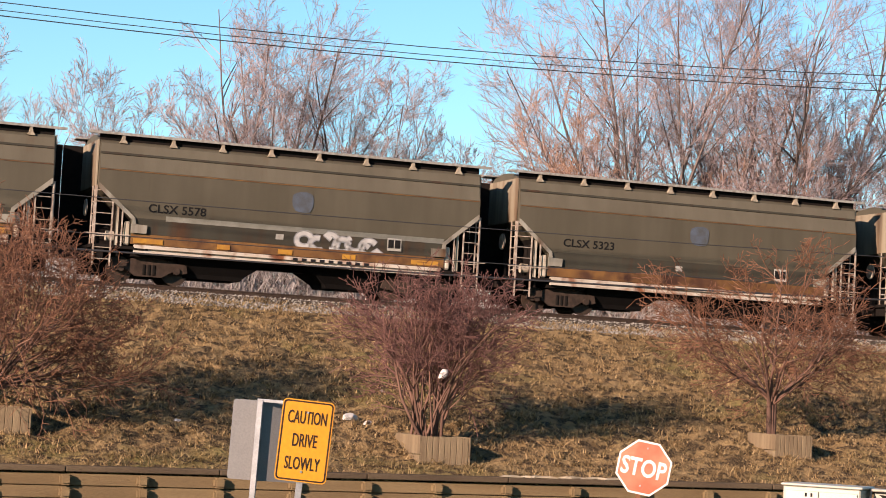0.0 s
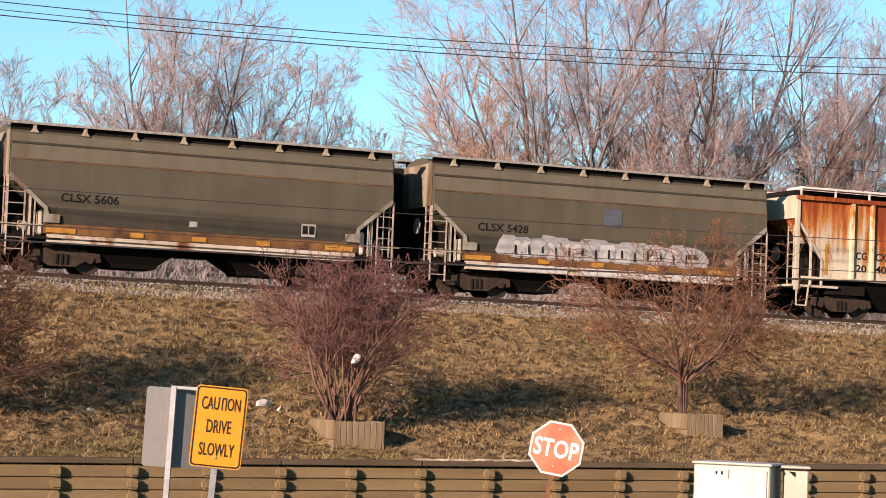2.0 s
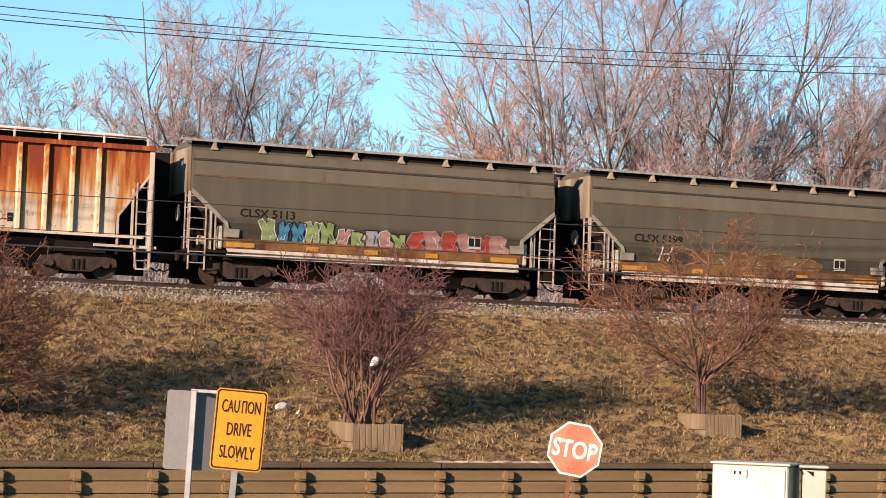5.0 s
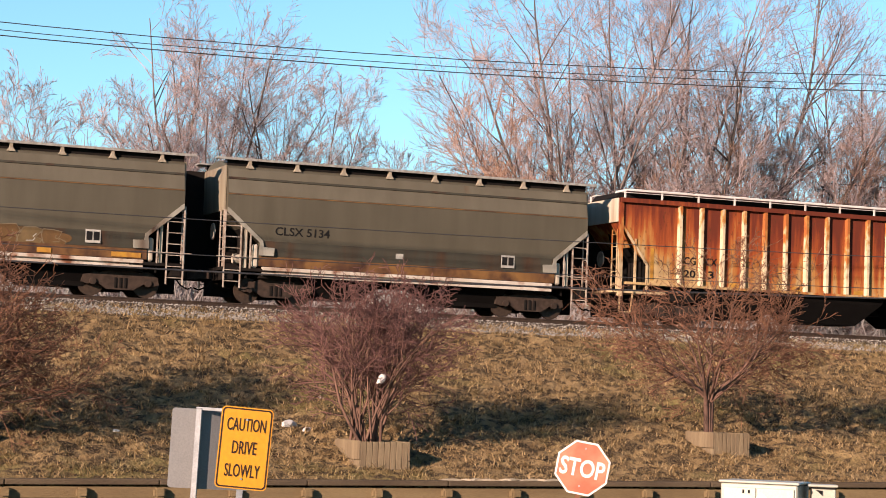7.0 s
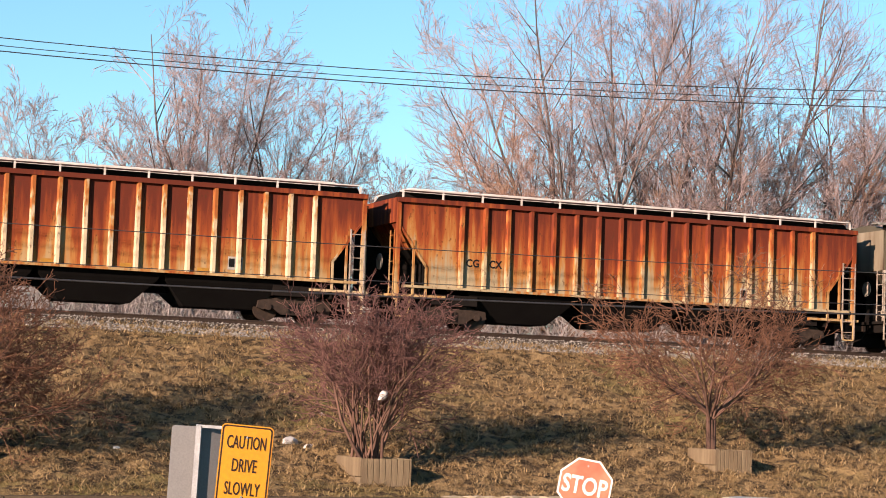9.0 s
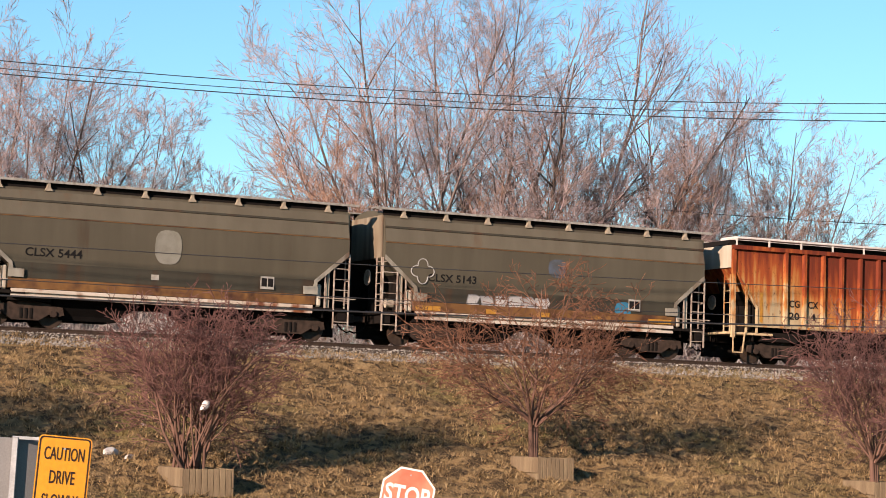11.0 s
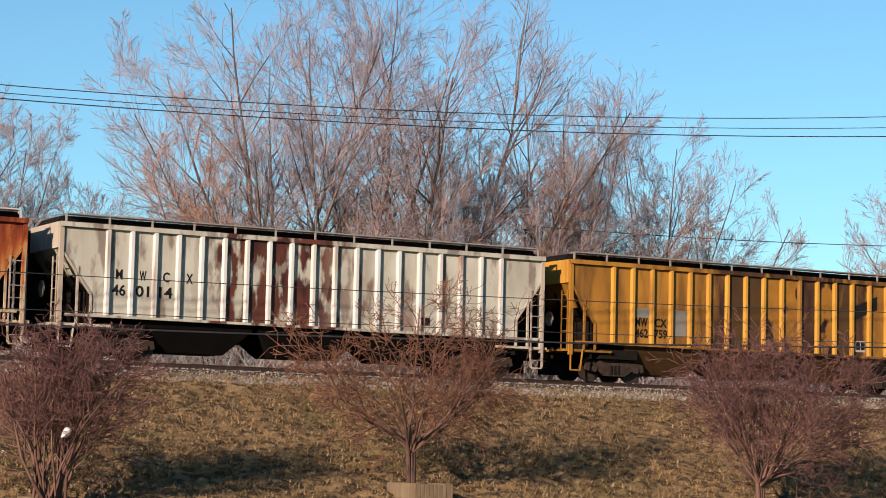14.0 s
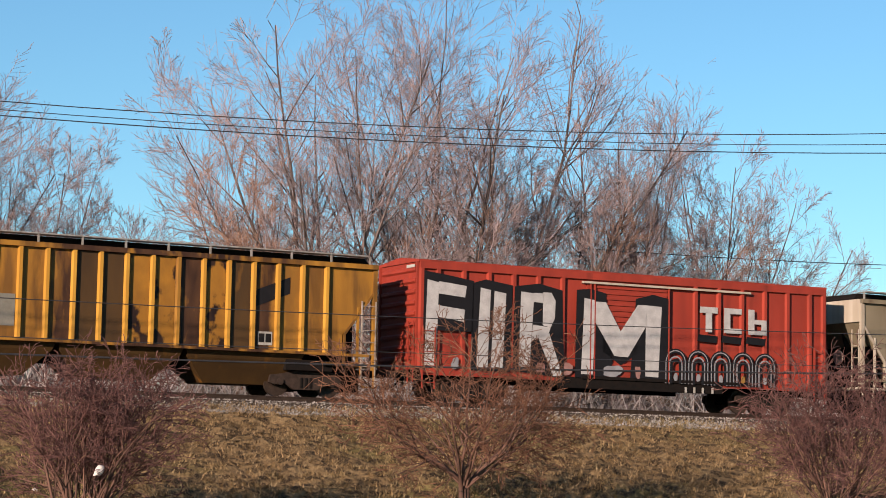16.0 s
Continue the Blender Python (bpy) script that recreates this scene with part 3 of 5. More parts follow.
def round_rect(w, h, r, k=4):
    pts = []
    for cx, cz, a in ((w / 2 - r, h / 2 - r, 0), (-w / 2 + r, h / 2 - r, 90), (-w / 2 + r, -h / 2 + r, 180), (w / 2 - r, -h / 2 + r, 270)):
        for i in range(k + 1):
            q = radians(a + 90 * i / k)
            pts.append((cx + r * math.cos(q), cz + r * math.sin(q)))
    return pts


def build_signs():
    sign = new("caution_sign")
    sign.matrix_basis = pose(-2.13, 22, 2.562, 0, 3.6, 8)
    tagged(sign, "yellow caution drive slowly sign on a steel post", "sign")
    w, h = 0.51, 0.80
    part("panel", plate(round_rect(w, h, 0.045), 0, 0.004), SIGN_YELLOW, sign)
    g = Geo()
    a, b = round_rect(w - 0.022, h - 0.022, 0.038), round_rect(w - 0.05, h - 0.05, 0.03)
    for i in range(len(a)):
        j = (i + 1) % len(a)
        g.quad(*[(x, -0.003, z) for x, z in (a[i], a[j], b[j], b[i])])
    part("border", g, SIGN_BLACK, sign, "black border line")
    for text, z, wide in (("CAUTION", 0.23, 0.38), ("DRIVE", 0.005, 0.24), ("SLOWLY", -0.22, 0.345)):
        writing(text, 0.126, wide, SIGN_BLACK, sign, pose(0, -0.005, z), bold=0.004)
    post = Geo()
    post.box(-0.03, 0.03, 0.012, 0.018, -2.62, 0.3).box(-0.03, -0.024, 0.018, 0.05, -2.62, 0.3).box(0.024, 0.03, 0.018, 0.05, -2.62, 0.3)
    part("post", post, GALVANISED, sign, "galvanised channel post")
    for z in (0.28, -0.3):
        part("bolt", Geo().beam((0, -0.012, z), (0, 0.01, z), 0.012, 6), GALVANISED, sign)

    back = new("sign_back")
    back.matrix_basis = pose(-2.655, 22.5, 2.53, 0, 1.6, 0)
    tagged(back, "bare aluminium backs of two signs on one post", "sign")
    k = part("sign_panel", plate(round_rect(0.27, 0.80, 0.03), 0, 0.004), ALUMINIUM, back)
    k.matrix_basis = pose(-0.14, 0.05, 0.0, 0, 0, 12)
    k = part("sign_panel", plate(round_rect(0.62, 0.80, 0.03), 0, 0.004), ALUMINIUM, back)
    k.matrix_basis = pose(0.25, 0.19, -0.0, 0, 0, 33)
    part("post", rounded(box(-0.03, 0.03, -0.02, 0.03, -2.6, 0.41), 0.006), GALVANISED, back, "square galvanised post")
    part("top_bar", box(-0.03, 0.50, -0.01, 0.02, 0.39, 0.42), GALVANISED, back)

    stop = new("stop_sign")
    stop.matrix_basis = pose(1.667, 30.8, 2.28, 0, 9.0, -6)
    tagged(stop, "faded red stop sign on a leaning post", "sign")
    octo = lambda r: [(r * math.cos(radians(22.5 + 45 * i)), r * math.sin(radians(22.5 + 45 * i))) for i in range(8)]
    part("panel", plate(octo(0.395), 0, 0.004), SIGN_WHITE, stop, "white rim of the plate")
    part("face", plate(octo(0.367), -0.004, -0.001), SIGN_RED, stop, "sun-faded red face")
    writing("STOP", 0.25, 0.62, SIGN_WHITE, stop, pose(0, -0.008, 0))
    part("post", box(-0.03, 0.03, 0.01, 0.05, -2.4, 0.3), LADDER_RUST, stop, "rusty channel post")
    for z in (0.27, -0.25):
        part("bolt", Geo().beam((0, -0.015, z), (0, 0.01, z), 0.013, 6), GALVANISED, stop)


def build_cabinets():
    cab = new("utility_cabinet")
    cab.matrix_basis = pose(4.18, 32.0, 0, 0, 0, -19)
    tagged(cab, "cream metal utility cabinet with white door", "cabinet")
    part("body", rounded(box(-0.48, 0.62, 0, 0.9, 0.08, 2.12), 0.02), CABINET, cab)
    part("lid", rounded(box(-0.51, 0.65, -0.03, 0.93, 2.12, 2.155), 0.012), CABINET, cab)
    part("door", rounded(box(-0.44, 0.03, -0.025, -0.002, 0.2, 2.06), 0.008), CABINET, cab)
    part("door", rounded(box(0.045, 0.58, -0.025, -0.002, 0.2, 2.06), 0.008), CABINET, cab)
    for x, z, w, h in ((-0.12, 1.72, 0.26, 0.44), (0.12, 1.60, 0.20, 0.70), (0.02, 1.35, 0.42, 0.36)):
        waves = [(x + w * (1 + 0.12 * math.sin(3 * a + z)) * math.cos(a), z + h * (1 + 0.12 * math.cos(4 * a)) / 2 * math.sin(a)) for a in (2 * math.pi * i / 20 for i in range(20))]
        part("paint_patch", Geo().prism([(max(-0.43, min(0.57, a)), b) for a, b in waves], -0.030 - 0.002 * w, -0.026), BRIGHT, cab, "brighter white overpainted patch")
    part("handle", rounded(box(-0.02, 0.01, -0.06, -0.026, 1.0, 1.2), 0.008), GALVANISED, cab)
    for x in (-0.16, -0.08):
        part("vent", box(x, x + 0.025, -0.036, -0.026, 1.98, 2.03), MARK_BLACK, cab)
    part("plinth", box(-0.56, 0.58, -0.06, 0.96, 0, 0.08), STONE, cab)
    sub = new("meter_cabinet")
    sub.matrix_basis = pose(5.19, 32.1, 0, 0, 0, -6)
    tagged(sub, "narrow cream meter cabinet with a hooded lid", "cabinet")
    part("body", rounded(box(-0.17, 0.17, 0, 0.4, 0.05, 2.08), 0.015), CABINET, sub)
    part("lid", rounded(box(-0.22, 0.20, -0.05, 0.44, 2.10, 2.135), 0.012), CABINET, sub)
    part("hood", box(-0.17, 0.17, -0.03, 0.4, 2.08, 2.10), MARK_BLACK, sub)
    part("latch", Geo().prism([(-0.12, 2.06), (-0.02, 2.05), (-0.02, 1.98)], -0.02, -0.002), MARK_BLACK, sub, "dark lock plate")
    part("plinth", box(-0.2, 0.2, -0.03, 0.43, 0, 0.05), STONE, sub)


CABLE = plain("cable_black", (0.0194, 0.0194, 0.0220), (0.0317, 0.0317, 0.0317), 3.0, 0.6)


def build_cables():
    for n, low, curve, mid, r in ((60, 13.0, 0.00150, 12, 0.014), (60.2, 12.82, 0.00138, 12, 0.012), (60, 12.64, 0.00128, 12, 0.016), (60, 8.02, 0.00036, 12, 0.013), (60.3, 7.05, 0.00030, 10, 0.012), (60, 6.58, 0.0005, 10, 0.028)):
        g = Geo()
        pts = [(s, n, low + curve * (s - mid) ** 2) for s in range(-16, 73, 3)]
        g.rings([[(s, y + r * math.cos(1.2566 * i), z + r * math.sin(1.2566 * i)) for i in range(5)] for s, y, z in pts])
        ob = part("overhead_cable", g, CABLE)
        ob.matrix_basis = LINE
        tagged(ob, "black overhead cable strung along the railway", "cable", "overhead cables")
    g = Geo()
    pts = [(s, 88, 13.9 + 0.0011 * (s - 52) ** 2) for s in range(52, 121, 3)]
    g.rings([[(s, y + 0.02 * math.cos(1.2566 * i), z + 0.02 * math.sin(1.2566 * i)) for i in range(5)] for s, y, z in pts])
    ob = part("overhead_cable", g, CABLE)
    ob.matrix_basis = LINE
    tagged(ob, "single sagging cable beyond the trees", "cable", "overhead cables")


# ---- wagons: x along the train, -y towards the road, z from the rail head ----
def interp(z, table):
    for (a, p), (b, q) in zip(table, table[1:]):
        if z <= b:
            return p + (q - p) * max(0, (z - a) / (b - a))
    return table[-1][1]


def truck(car, x):
    ob = new("truck")
    ob.parent = car
    ob.matrix_basis = pose(x, 0, 0)
    frame_line = [(-1.25, 0.42), (-1.2, 0.66), (-0.75, 0.72), (-0.35, 0.84), (0.35, 0.84), (0.75, 0.72), (1.2, 0.66), (1.25, 0.42), (1.05, 0.36), (0.75, 0.42), (0.42, 0.22), (-0.42, 0.22), (-0.75, 0.42), (-1.05, 0.36)]
    for y in (-1.06, 0.92):
        part("side_frame", Geo().prism(frame_line, y, y + 0.14), TRUCK, ob)
        for q in (-0.16, 0, 0.16):
            part("spring", Geo().beam((q, y + 0.02, 0.28), (q, y + 0.02, 0.6), 0.06, 6), DARK, ob)
        for q in (-0.89, 0.89):
            part("bearing_cap", Geo().beam((q, y - 0.06 if y < 0 else y + 0.2, 0.45), (q, y + 0.07, 0.45), 0.11, 10), TRUCK, ob)
    for q in (-0.89, 0.89):
        part("axle", Geo().beam((q, -0.8, 0.42), (q, 0.8, 0.42), 0.075, 8), DARK, ob)
        for y in (-0.78, 0.65):
            part("wheel", Geo().beam((q, y, 0.42), (q, y + 0.13, 0.42), 0.42, 20), RAIL, ob)
    part("bolster", box(-0.2, 0.2, -0.95, 0.95, 0.5, 0.8), DARK, ob)
    return ob


def ladder(car, x0, x1, y, z0, z1, rungs, material, r=0.03):
    g = Geo()
    for x in (x0, x1):
        g.beam((x, y, z0), (x, y, z1), r)
    for k in range(rungs):
        z = z0 + (z1 - z0) * (k + 0.6) / rungs
        g.beam((x0, y, z), (x1, y, z), r * 0.6)
    return part("ladder", g, material, car)


def cross_ladder(car, x, y0, y1, z0, z1, rungs, material):
    g = Geo()
    for y in (y0, y1):
        g.beam((x, y, z0), (x, y, z1), 0.026)
    for k in range(rungs):
        z = z0 + (z1 - z0) * (k + 0.6) / rungs
        g.beam((x, y0, z), (x, y1, z), 0.016)
    return part("end_ladder", g, material, car)


def coupler(car, x, way):
    g = Geo()
    g.box(min(x, x + way * 0.75), max(x, x + way * 0.75), -0.09, 0.09, 0.78, 0.98)
    g.box(*sorted((x + way * 0.5, x + way * 0.82)), -0.17, 0.17, 0.74, 1.02)
    part("coupler", g, TRUCK, car)
    hose = Geo()
    pts = [(x, -0.35, 0.8), (x + way * 0.25, -0.38, 0.5), (x + way * 0.5, -0.32, 0.38), (x + way * 0.66, -0.2, 0.45)]
    for a, b in zip(pts, pts[1:]):
        hose.beam(a, b, 0.025, 6)
    part("air_hose", hose, DARK, car)


SIDE = [(1.32, 1.42), (2.0, 1.50), (2.75, 1.545), (3.48, 1.56), (3.95, 1.44), (4.02, 1.47), (4.36, 1.38), (4.55, 0.95), (4.64, 0.3)]
LEN_A, CUT_A, KNEE_A = 12.68, 1.12, 1.97


def cut_in(z):
    """How far the slanting ends draw in at a height."""
    return CUT_A * min(1.0, max(0.0, (2.92 - z) / (2.92 - KNEE_A)))



def smooth_hopper():
    """A two-bay wagon with bulged plain sides."""
    car = new("hopper_car")
    levels = [1.32, 1.65, KNEE_A, 2.4, 2.75, 2.92, 3.1, 3.48, 3.75, 3.95, 4.02, 4.2, 4.36, 4.55, 4.64]
    rings = []
    for z in levels:
        cut = cut_in(z)
        y = interp(z, SIDE)
        a, b = cut, LEN_A - cut
        rings.append([(a, -y, z), (b, -y, z), (b, y, z), (a, y, z)])
    part("body", Geo().rings(rings), GREY, car)
    for way in (-1, 1):
        g = Geo()
        # dark strip at 4.0: the shadow line under the eave ledge, put into shape
        y = interp(4.0, SIDE)
        g.box(0.01, LEN_A - 0.01, *sorted((way * (y - 0.03), way * (y + 0.012))), 3.965, 4.035)
        y = interp(3.47, SIDE)
        part("rusty_seam", box(0.01, LEN_A - 0.01, *sorted((way * (y - 0.03), way * (y + 0.014))), 3.457, 3.483), SILL_RUST, car, "thin rusty weld seam")
        part("seam_strip", g, GREY_LOW, car, "dark strip for the eave's shadow line")
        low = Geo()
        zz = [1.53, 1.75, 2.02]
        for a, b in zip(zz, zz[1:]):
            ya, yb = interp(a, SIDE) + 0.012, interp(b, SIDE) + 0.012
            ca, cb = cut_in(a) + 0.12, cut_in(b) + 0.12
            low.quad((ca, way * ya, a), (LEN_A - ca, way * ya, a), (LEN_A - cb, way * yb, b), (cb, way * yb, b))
        # upper sheets in a lighter tan: sunlight on their inward slope, put into colour
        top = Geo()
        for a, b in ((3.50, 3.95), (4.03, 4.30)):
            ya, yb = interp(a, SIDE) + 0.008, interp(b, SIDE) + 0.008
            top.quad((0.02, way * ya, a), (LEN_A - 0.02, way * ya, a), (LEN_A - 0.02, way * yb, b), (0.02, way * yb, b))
        part("upper_panel", top, GREY_SUNLIT, car, "tan upper side sheet, sunlit tone in its colour")
        part("lower_panel", low, GREY_LOW, car, "darker lower side sheet with rust streaks")
        sill = Geo()
        sill.box(1.14, LEN_A - 1.14, *sorted((way * 1.30, way * 1.475)), 1.20, 1.52)
        part("rusty_sill", sill, SILL_RUST, car, "orange rusted upper sill")
        sill = Geo()
        sill.box(1.25, LEN_A - 1.25, *sorted((way * 1.36, way * 1.52)), 1.07, 1.18)
        sill.box(1.25, LEN_A - 1.25, *sorted((way * 1.36, way * 1.42)), 1.0, 1.07)
        sill.box(1.25, LEN_A - 1.25, *sorted((way * 1.36, way * 1.50)), 0.91, 1.0)
        part("side_sill", sill, SILL, car, "pale flaking side sill")
        for k in range(8):
            x = 0.72 + 1.60 * k
            g = Geo().prism([(x - 0.14, 4.33), (x + 0.14, 4.33), (x + 0.05, 4.45), (x + 0.04, 4.60), (x - 0.04, 4.60), (x - 0.05, 4.45)], *sorted((way * 1.28, way * 1.45)))
            part("roof_bracket", g, BRACKET, car)
        g = Geo()
        g.box(-0.35, LEN_A + 0.35, *sorted((way * 1.02, way * 1.48)), 4.62, 4.66)
        g.box(-0.35, LEN_A + 0.35, *sorted((way * 1.45, way * 1.48)), 4.58, 4.62)
        part("roof_walkway", g, WALKWAY, car, "galvanised roof walkway")
        # near-black plate added for the walkway's shadow on the roof slope
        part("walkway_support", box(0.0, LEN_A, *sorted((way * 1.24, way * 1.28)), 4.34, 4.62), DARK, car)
        for x0, s in ((0, 1), (LEN_A, -1)):
            y0, y1 = sorted((way * 1.53, way * 1.56))
            part("corner_gusset", Geo().prism([(x0, 3.04), (x0 + s * 0.05, 3.02), (x0 + s * 1.22, 2.02), (x0 + s * 1.26, 1.80), (x0 + s * 1.12, 1.80), (x0 + s * 1.12, 1.95), (x0, 2.88)], y0, y1), GUSSET, car, "pale grey slanting corner plate")
            part("corner_cap", Geo().prism([(x0 + s * 1.10, 1.54), (x0 + s * 1.60, 1.54), (x0 + s * 1.62, 1.80), (x0 + s * 1.10, 1.82)], y0, y1 + 0.004 * way), GUSSET, car)
            ladder(car, x0 - s * 0.04, x0 + s * 0.50, way * 1.50, 0.45, 2.95, 7, LADDER)
            part("grab_bar", Geo().beam((x0 + s * 0.05, way * 1.5, 2.95), (x0 + s * 0.6, way * 1.5, 2.95), 0.03), LADDER, car)
            part("side_rail", Geo().beam((x0 - s * 0.3, way * 1.5, 1.45), (x0 + s * 1.1, way * 1.5, 1.45), 0.022), LADDER, car)
            part("stanchion", Geo().beam((x0 + s * 0.82, way * 1.5, 2.3), (x0 + s * 0.82, way * 1.5, 1.1), 0.03), LADDER, car)
            part("corner_post", Geo().beam((x0 + s * 0.68, way * 1.40, 1.05), (x0 + s * 0.68, way * 1.40, 2.45), 0.055), PALE, car)
            part("jack_pad", rounded(box(*sorted((x0 + s * 0.92, x0 + s * 1.11)), *sorted((way * 1.28, way * 1.46)), 1.15, 1.9), 0.05), PALE, car)
    for x0, s in ((0, 1), (LEN_A, -1)):
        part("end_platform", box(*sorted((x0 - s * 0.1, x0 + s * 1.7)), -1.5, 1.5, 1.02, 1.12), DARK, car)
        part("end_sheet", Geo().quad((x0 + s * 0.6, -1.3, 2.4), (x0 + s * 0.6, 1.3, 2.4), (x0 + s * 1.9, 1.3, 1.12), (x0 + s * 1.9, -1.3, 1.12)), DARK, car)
        # bulkhead, web and guard: added near-black sheets that stand for shade in the gap
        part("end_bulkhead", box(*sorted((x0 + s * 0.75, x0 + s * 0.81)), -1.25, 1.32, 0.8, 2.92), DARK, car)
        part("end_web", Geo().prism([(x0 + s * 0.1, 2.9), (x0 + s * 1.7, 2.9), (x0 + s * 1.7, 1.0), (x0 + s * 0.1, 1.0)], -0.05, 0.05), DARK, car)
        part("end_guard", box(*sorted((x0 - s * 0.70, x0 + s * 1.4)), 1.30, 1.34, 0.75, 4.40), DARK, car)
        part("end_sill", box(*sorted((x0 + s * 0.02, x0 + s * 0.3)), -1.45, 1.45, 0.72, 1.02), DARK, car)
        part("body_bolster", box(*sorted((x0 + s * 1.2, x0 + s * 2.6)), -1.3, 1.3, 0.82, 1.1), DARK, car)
        # added near-black block: the shade behind the truck, put into shape
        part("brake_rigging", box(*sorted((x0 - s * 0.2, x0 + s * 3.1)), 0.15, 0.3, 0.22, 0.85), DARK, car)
        part("brake_cylinder", Geo().beam((x0 + s * 0.5, -0.55, 1.45), (x0 + s * 1.3, -0.55, 1.45), 0.16, 10), PALE, car)
        part("roof_end", box(*sorted((x0 - s * 0.02, x0 - s * 0.06)), -1.36, 1.36, 2.95, 4.40), END_TAN, car, "tan end sheet")
        cross_ladder(car, x0 - s * 0.08, -1.45, -1.05, 1.1, 2.95, 5, LADDER)
        coupler(car, x0 - s * 0.02, -s)
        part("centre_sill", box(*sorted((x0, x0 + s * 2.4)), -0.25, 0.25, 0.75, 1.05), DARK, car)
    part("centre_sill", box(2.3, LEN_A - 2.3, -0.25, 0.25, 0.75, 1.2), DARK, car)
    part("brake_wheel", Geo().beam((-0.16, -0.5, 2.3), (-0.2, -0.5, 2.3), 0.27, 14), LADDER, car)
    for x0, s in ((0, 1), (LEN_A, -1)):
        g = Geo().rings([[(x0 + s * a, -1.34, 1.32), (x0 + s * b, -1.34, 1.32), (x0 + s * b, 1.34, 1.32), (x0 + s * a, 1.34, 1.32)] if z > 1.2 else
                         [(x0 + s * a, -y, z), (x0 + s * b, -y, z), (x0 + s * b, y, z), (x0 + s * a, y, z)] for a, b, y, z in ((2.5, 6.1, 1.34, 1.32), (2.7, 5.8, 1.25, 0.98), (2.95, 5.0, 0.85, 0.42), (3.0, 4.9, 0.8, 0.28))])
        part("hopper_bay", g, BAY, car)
    truck(car, 1.85), truck(car, LEN_A - 1.85)
    return car


def on_side(outline, lift, thick=0.004):
    """A thin slab that follows the bulged side, lift metres proud of it."""
    return Geo().rings([[(x, -interp(z, SIDE) - lift - d, z) for x, z in outline] for d in (0, thick)])


def marks(car, x, z, w, h, material, label="", y=None, name="mark"):
    out = [(x, z), (x + w, z), (x + w, z + h), (x, z + h)]
    return part(name, on_side(out, 0.016) if y is None else Geo().prism(out, y - 0.004, y), material, car, label)


def blob(car, x, z, w, h, seed, material, label, y=None, k=18, rough=0.25, name="paint_patch", lift=0.016):
    rng = random.Random(seed)
    waves = [(n, rng.uniform(0, 6.28), rng.uniform(0.3, 1.0) / n) for n in (2, 3, 5, 7)]
    pts = []
    for i in range(k):
        a = 2 * math.pi * i / k
        r = 1 - rough * 0.5 * (1 + sum(m * math.sin(n * a + p) for n, p, m in waves))
        c, s = math.cos(a), math.sin(a)
        c, s = math.copysign(abs(c) ** 0.7, c), math.copysign(abs(s) ** 0.7, s)
        pts.append((x + w / 2 * r * c, z + h / 2 * r * s))
    return part(name, on_side(pts, lift) if y is None else Geo().prism(pts, y - 0.003, y), material, car, label)


def data_panel(car, x, z, y, size=0.42):
    box_ob = part("data_panel", box(x, x + size * 1.15, y - 0.006, y, z, z + size), MARK_WHITE, car, "white framed data panel")
    for q in (0.08, 0.62):
        part("panel_field", box(x + size * q, x + size * (q + 0.45), y - 0.01, y - 0.007, z + 0.2 * size, z + 0.85 * size), MARK_BLACK, box_ob)


def smooth_marks(car, number, yellow, seed):
    if number:
        writing("CLSX " + number, 0.27, 1.85, MARK_BLACK, car, pose(2.55, -interp(2.36, SIDE) - 0.009, 2.36, 3.4, 0, 0), bold=0.016)
    marks(car, 5.8, 1.70, 0.26, 0.17, MARK_WHITE, "small white stencil")
    data_panel(car, 9.55, 1.62, -1.515)
    for x, w in ((1.2, 0.95), (3.9, 0.42), (5.9, 0.48), (8.05, 0.45), (10.4, 0.95)):
        if yellow:
            marks(car, x, 1.235, w, 0.15, REFLECT, "yellow reflective stripe", -1.50, "reflector")


RIB_LEN = 17.4


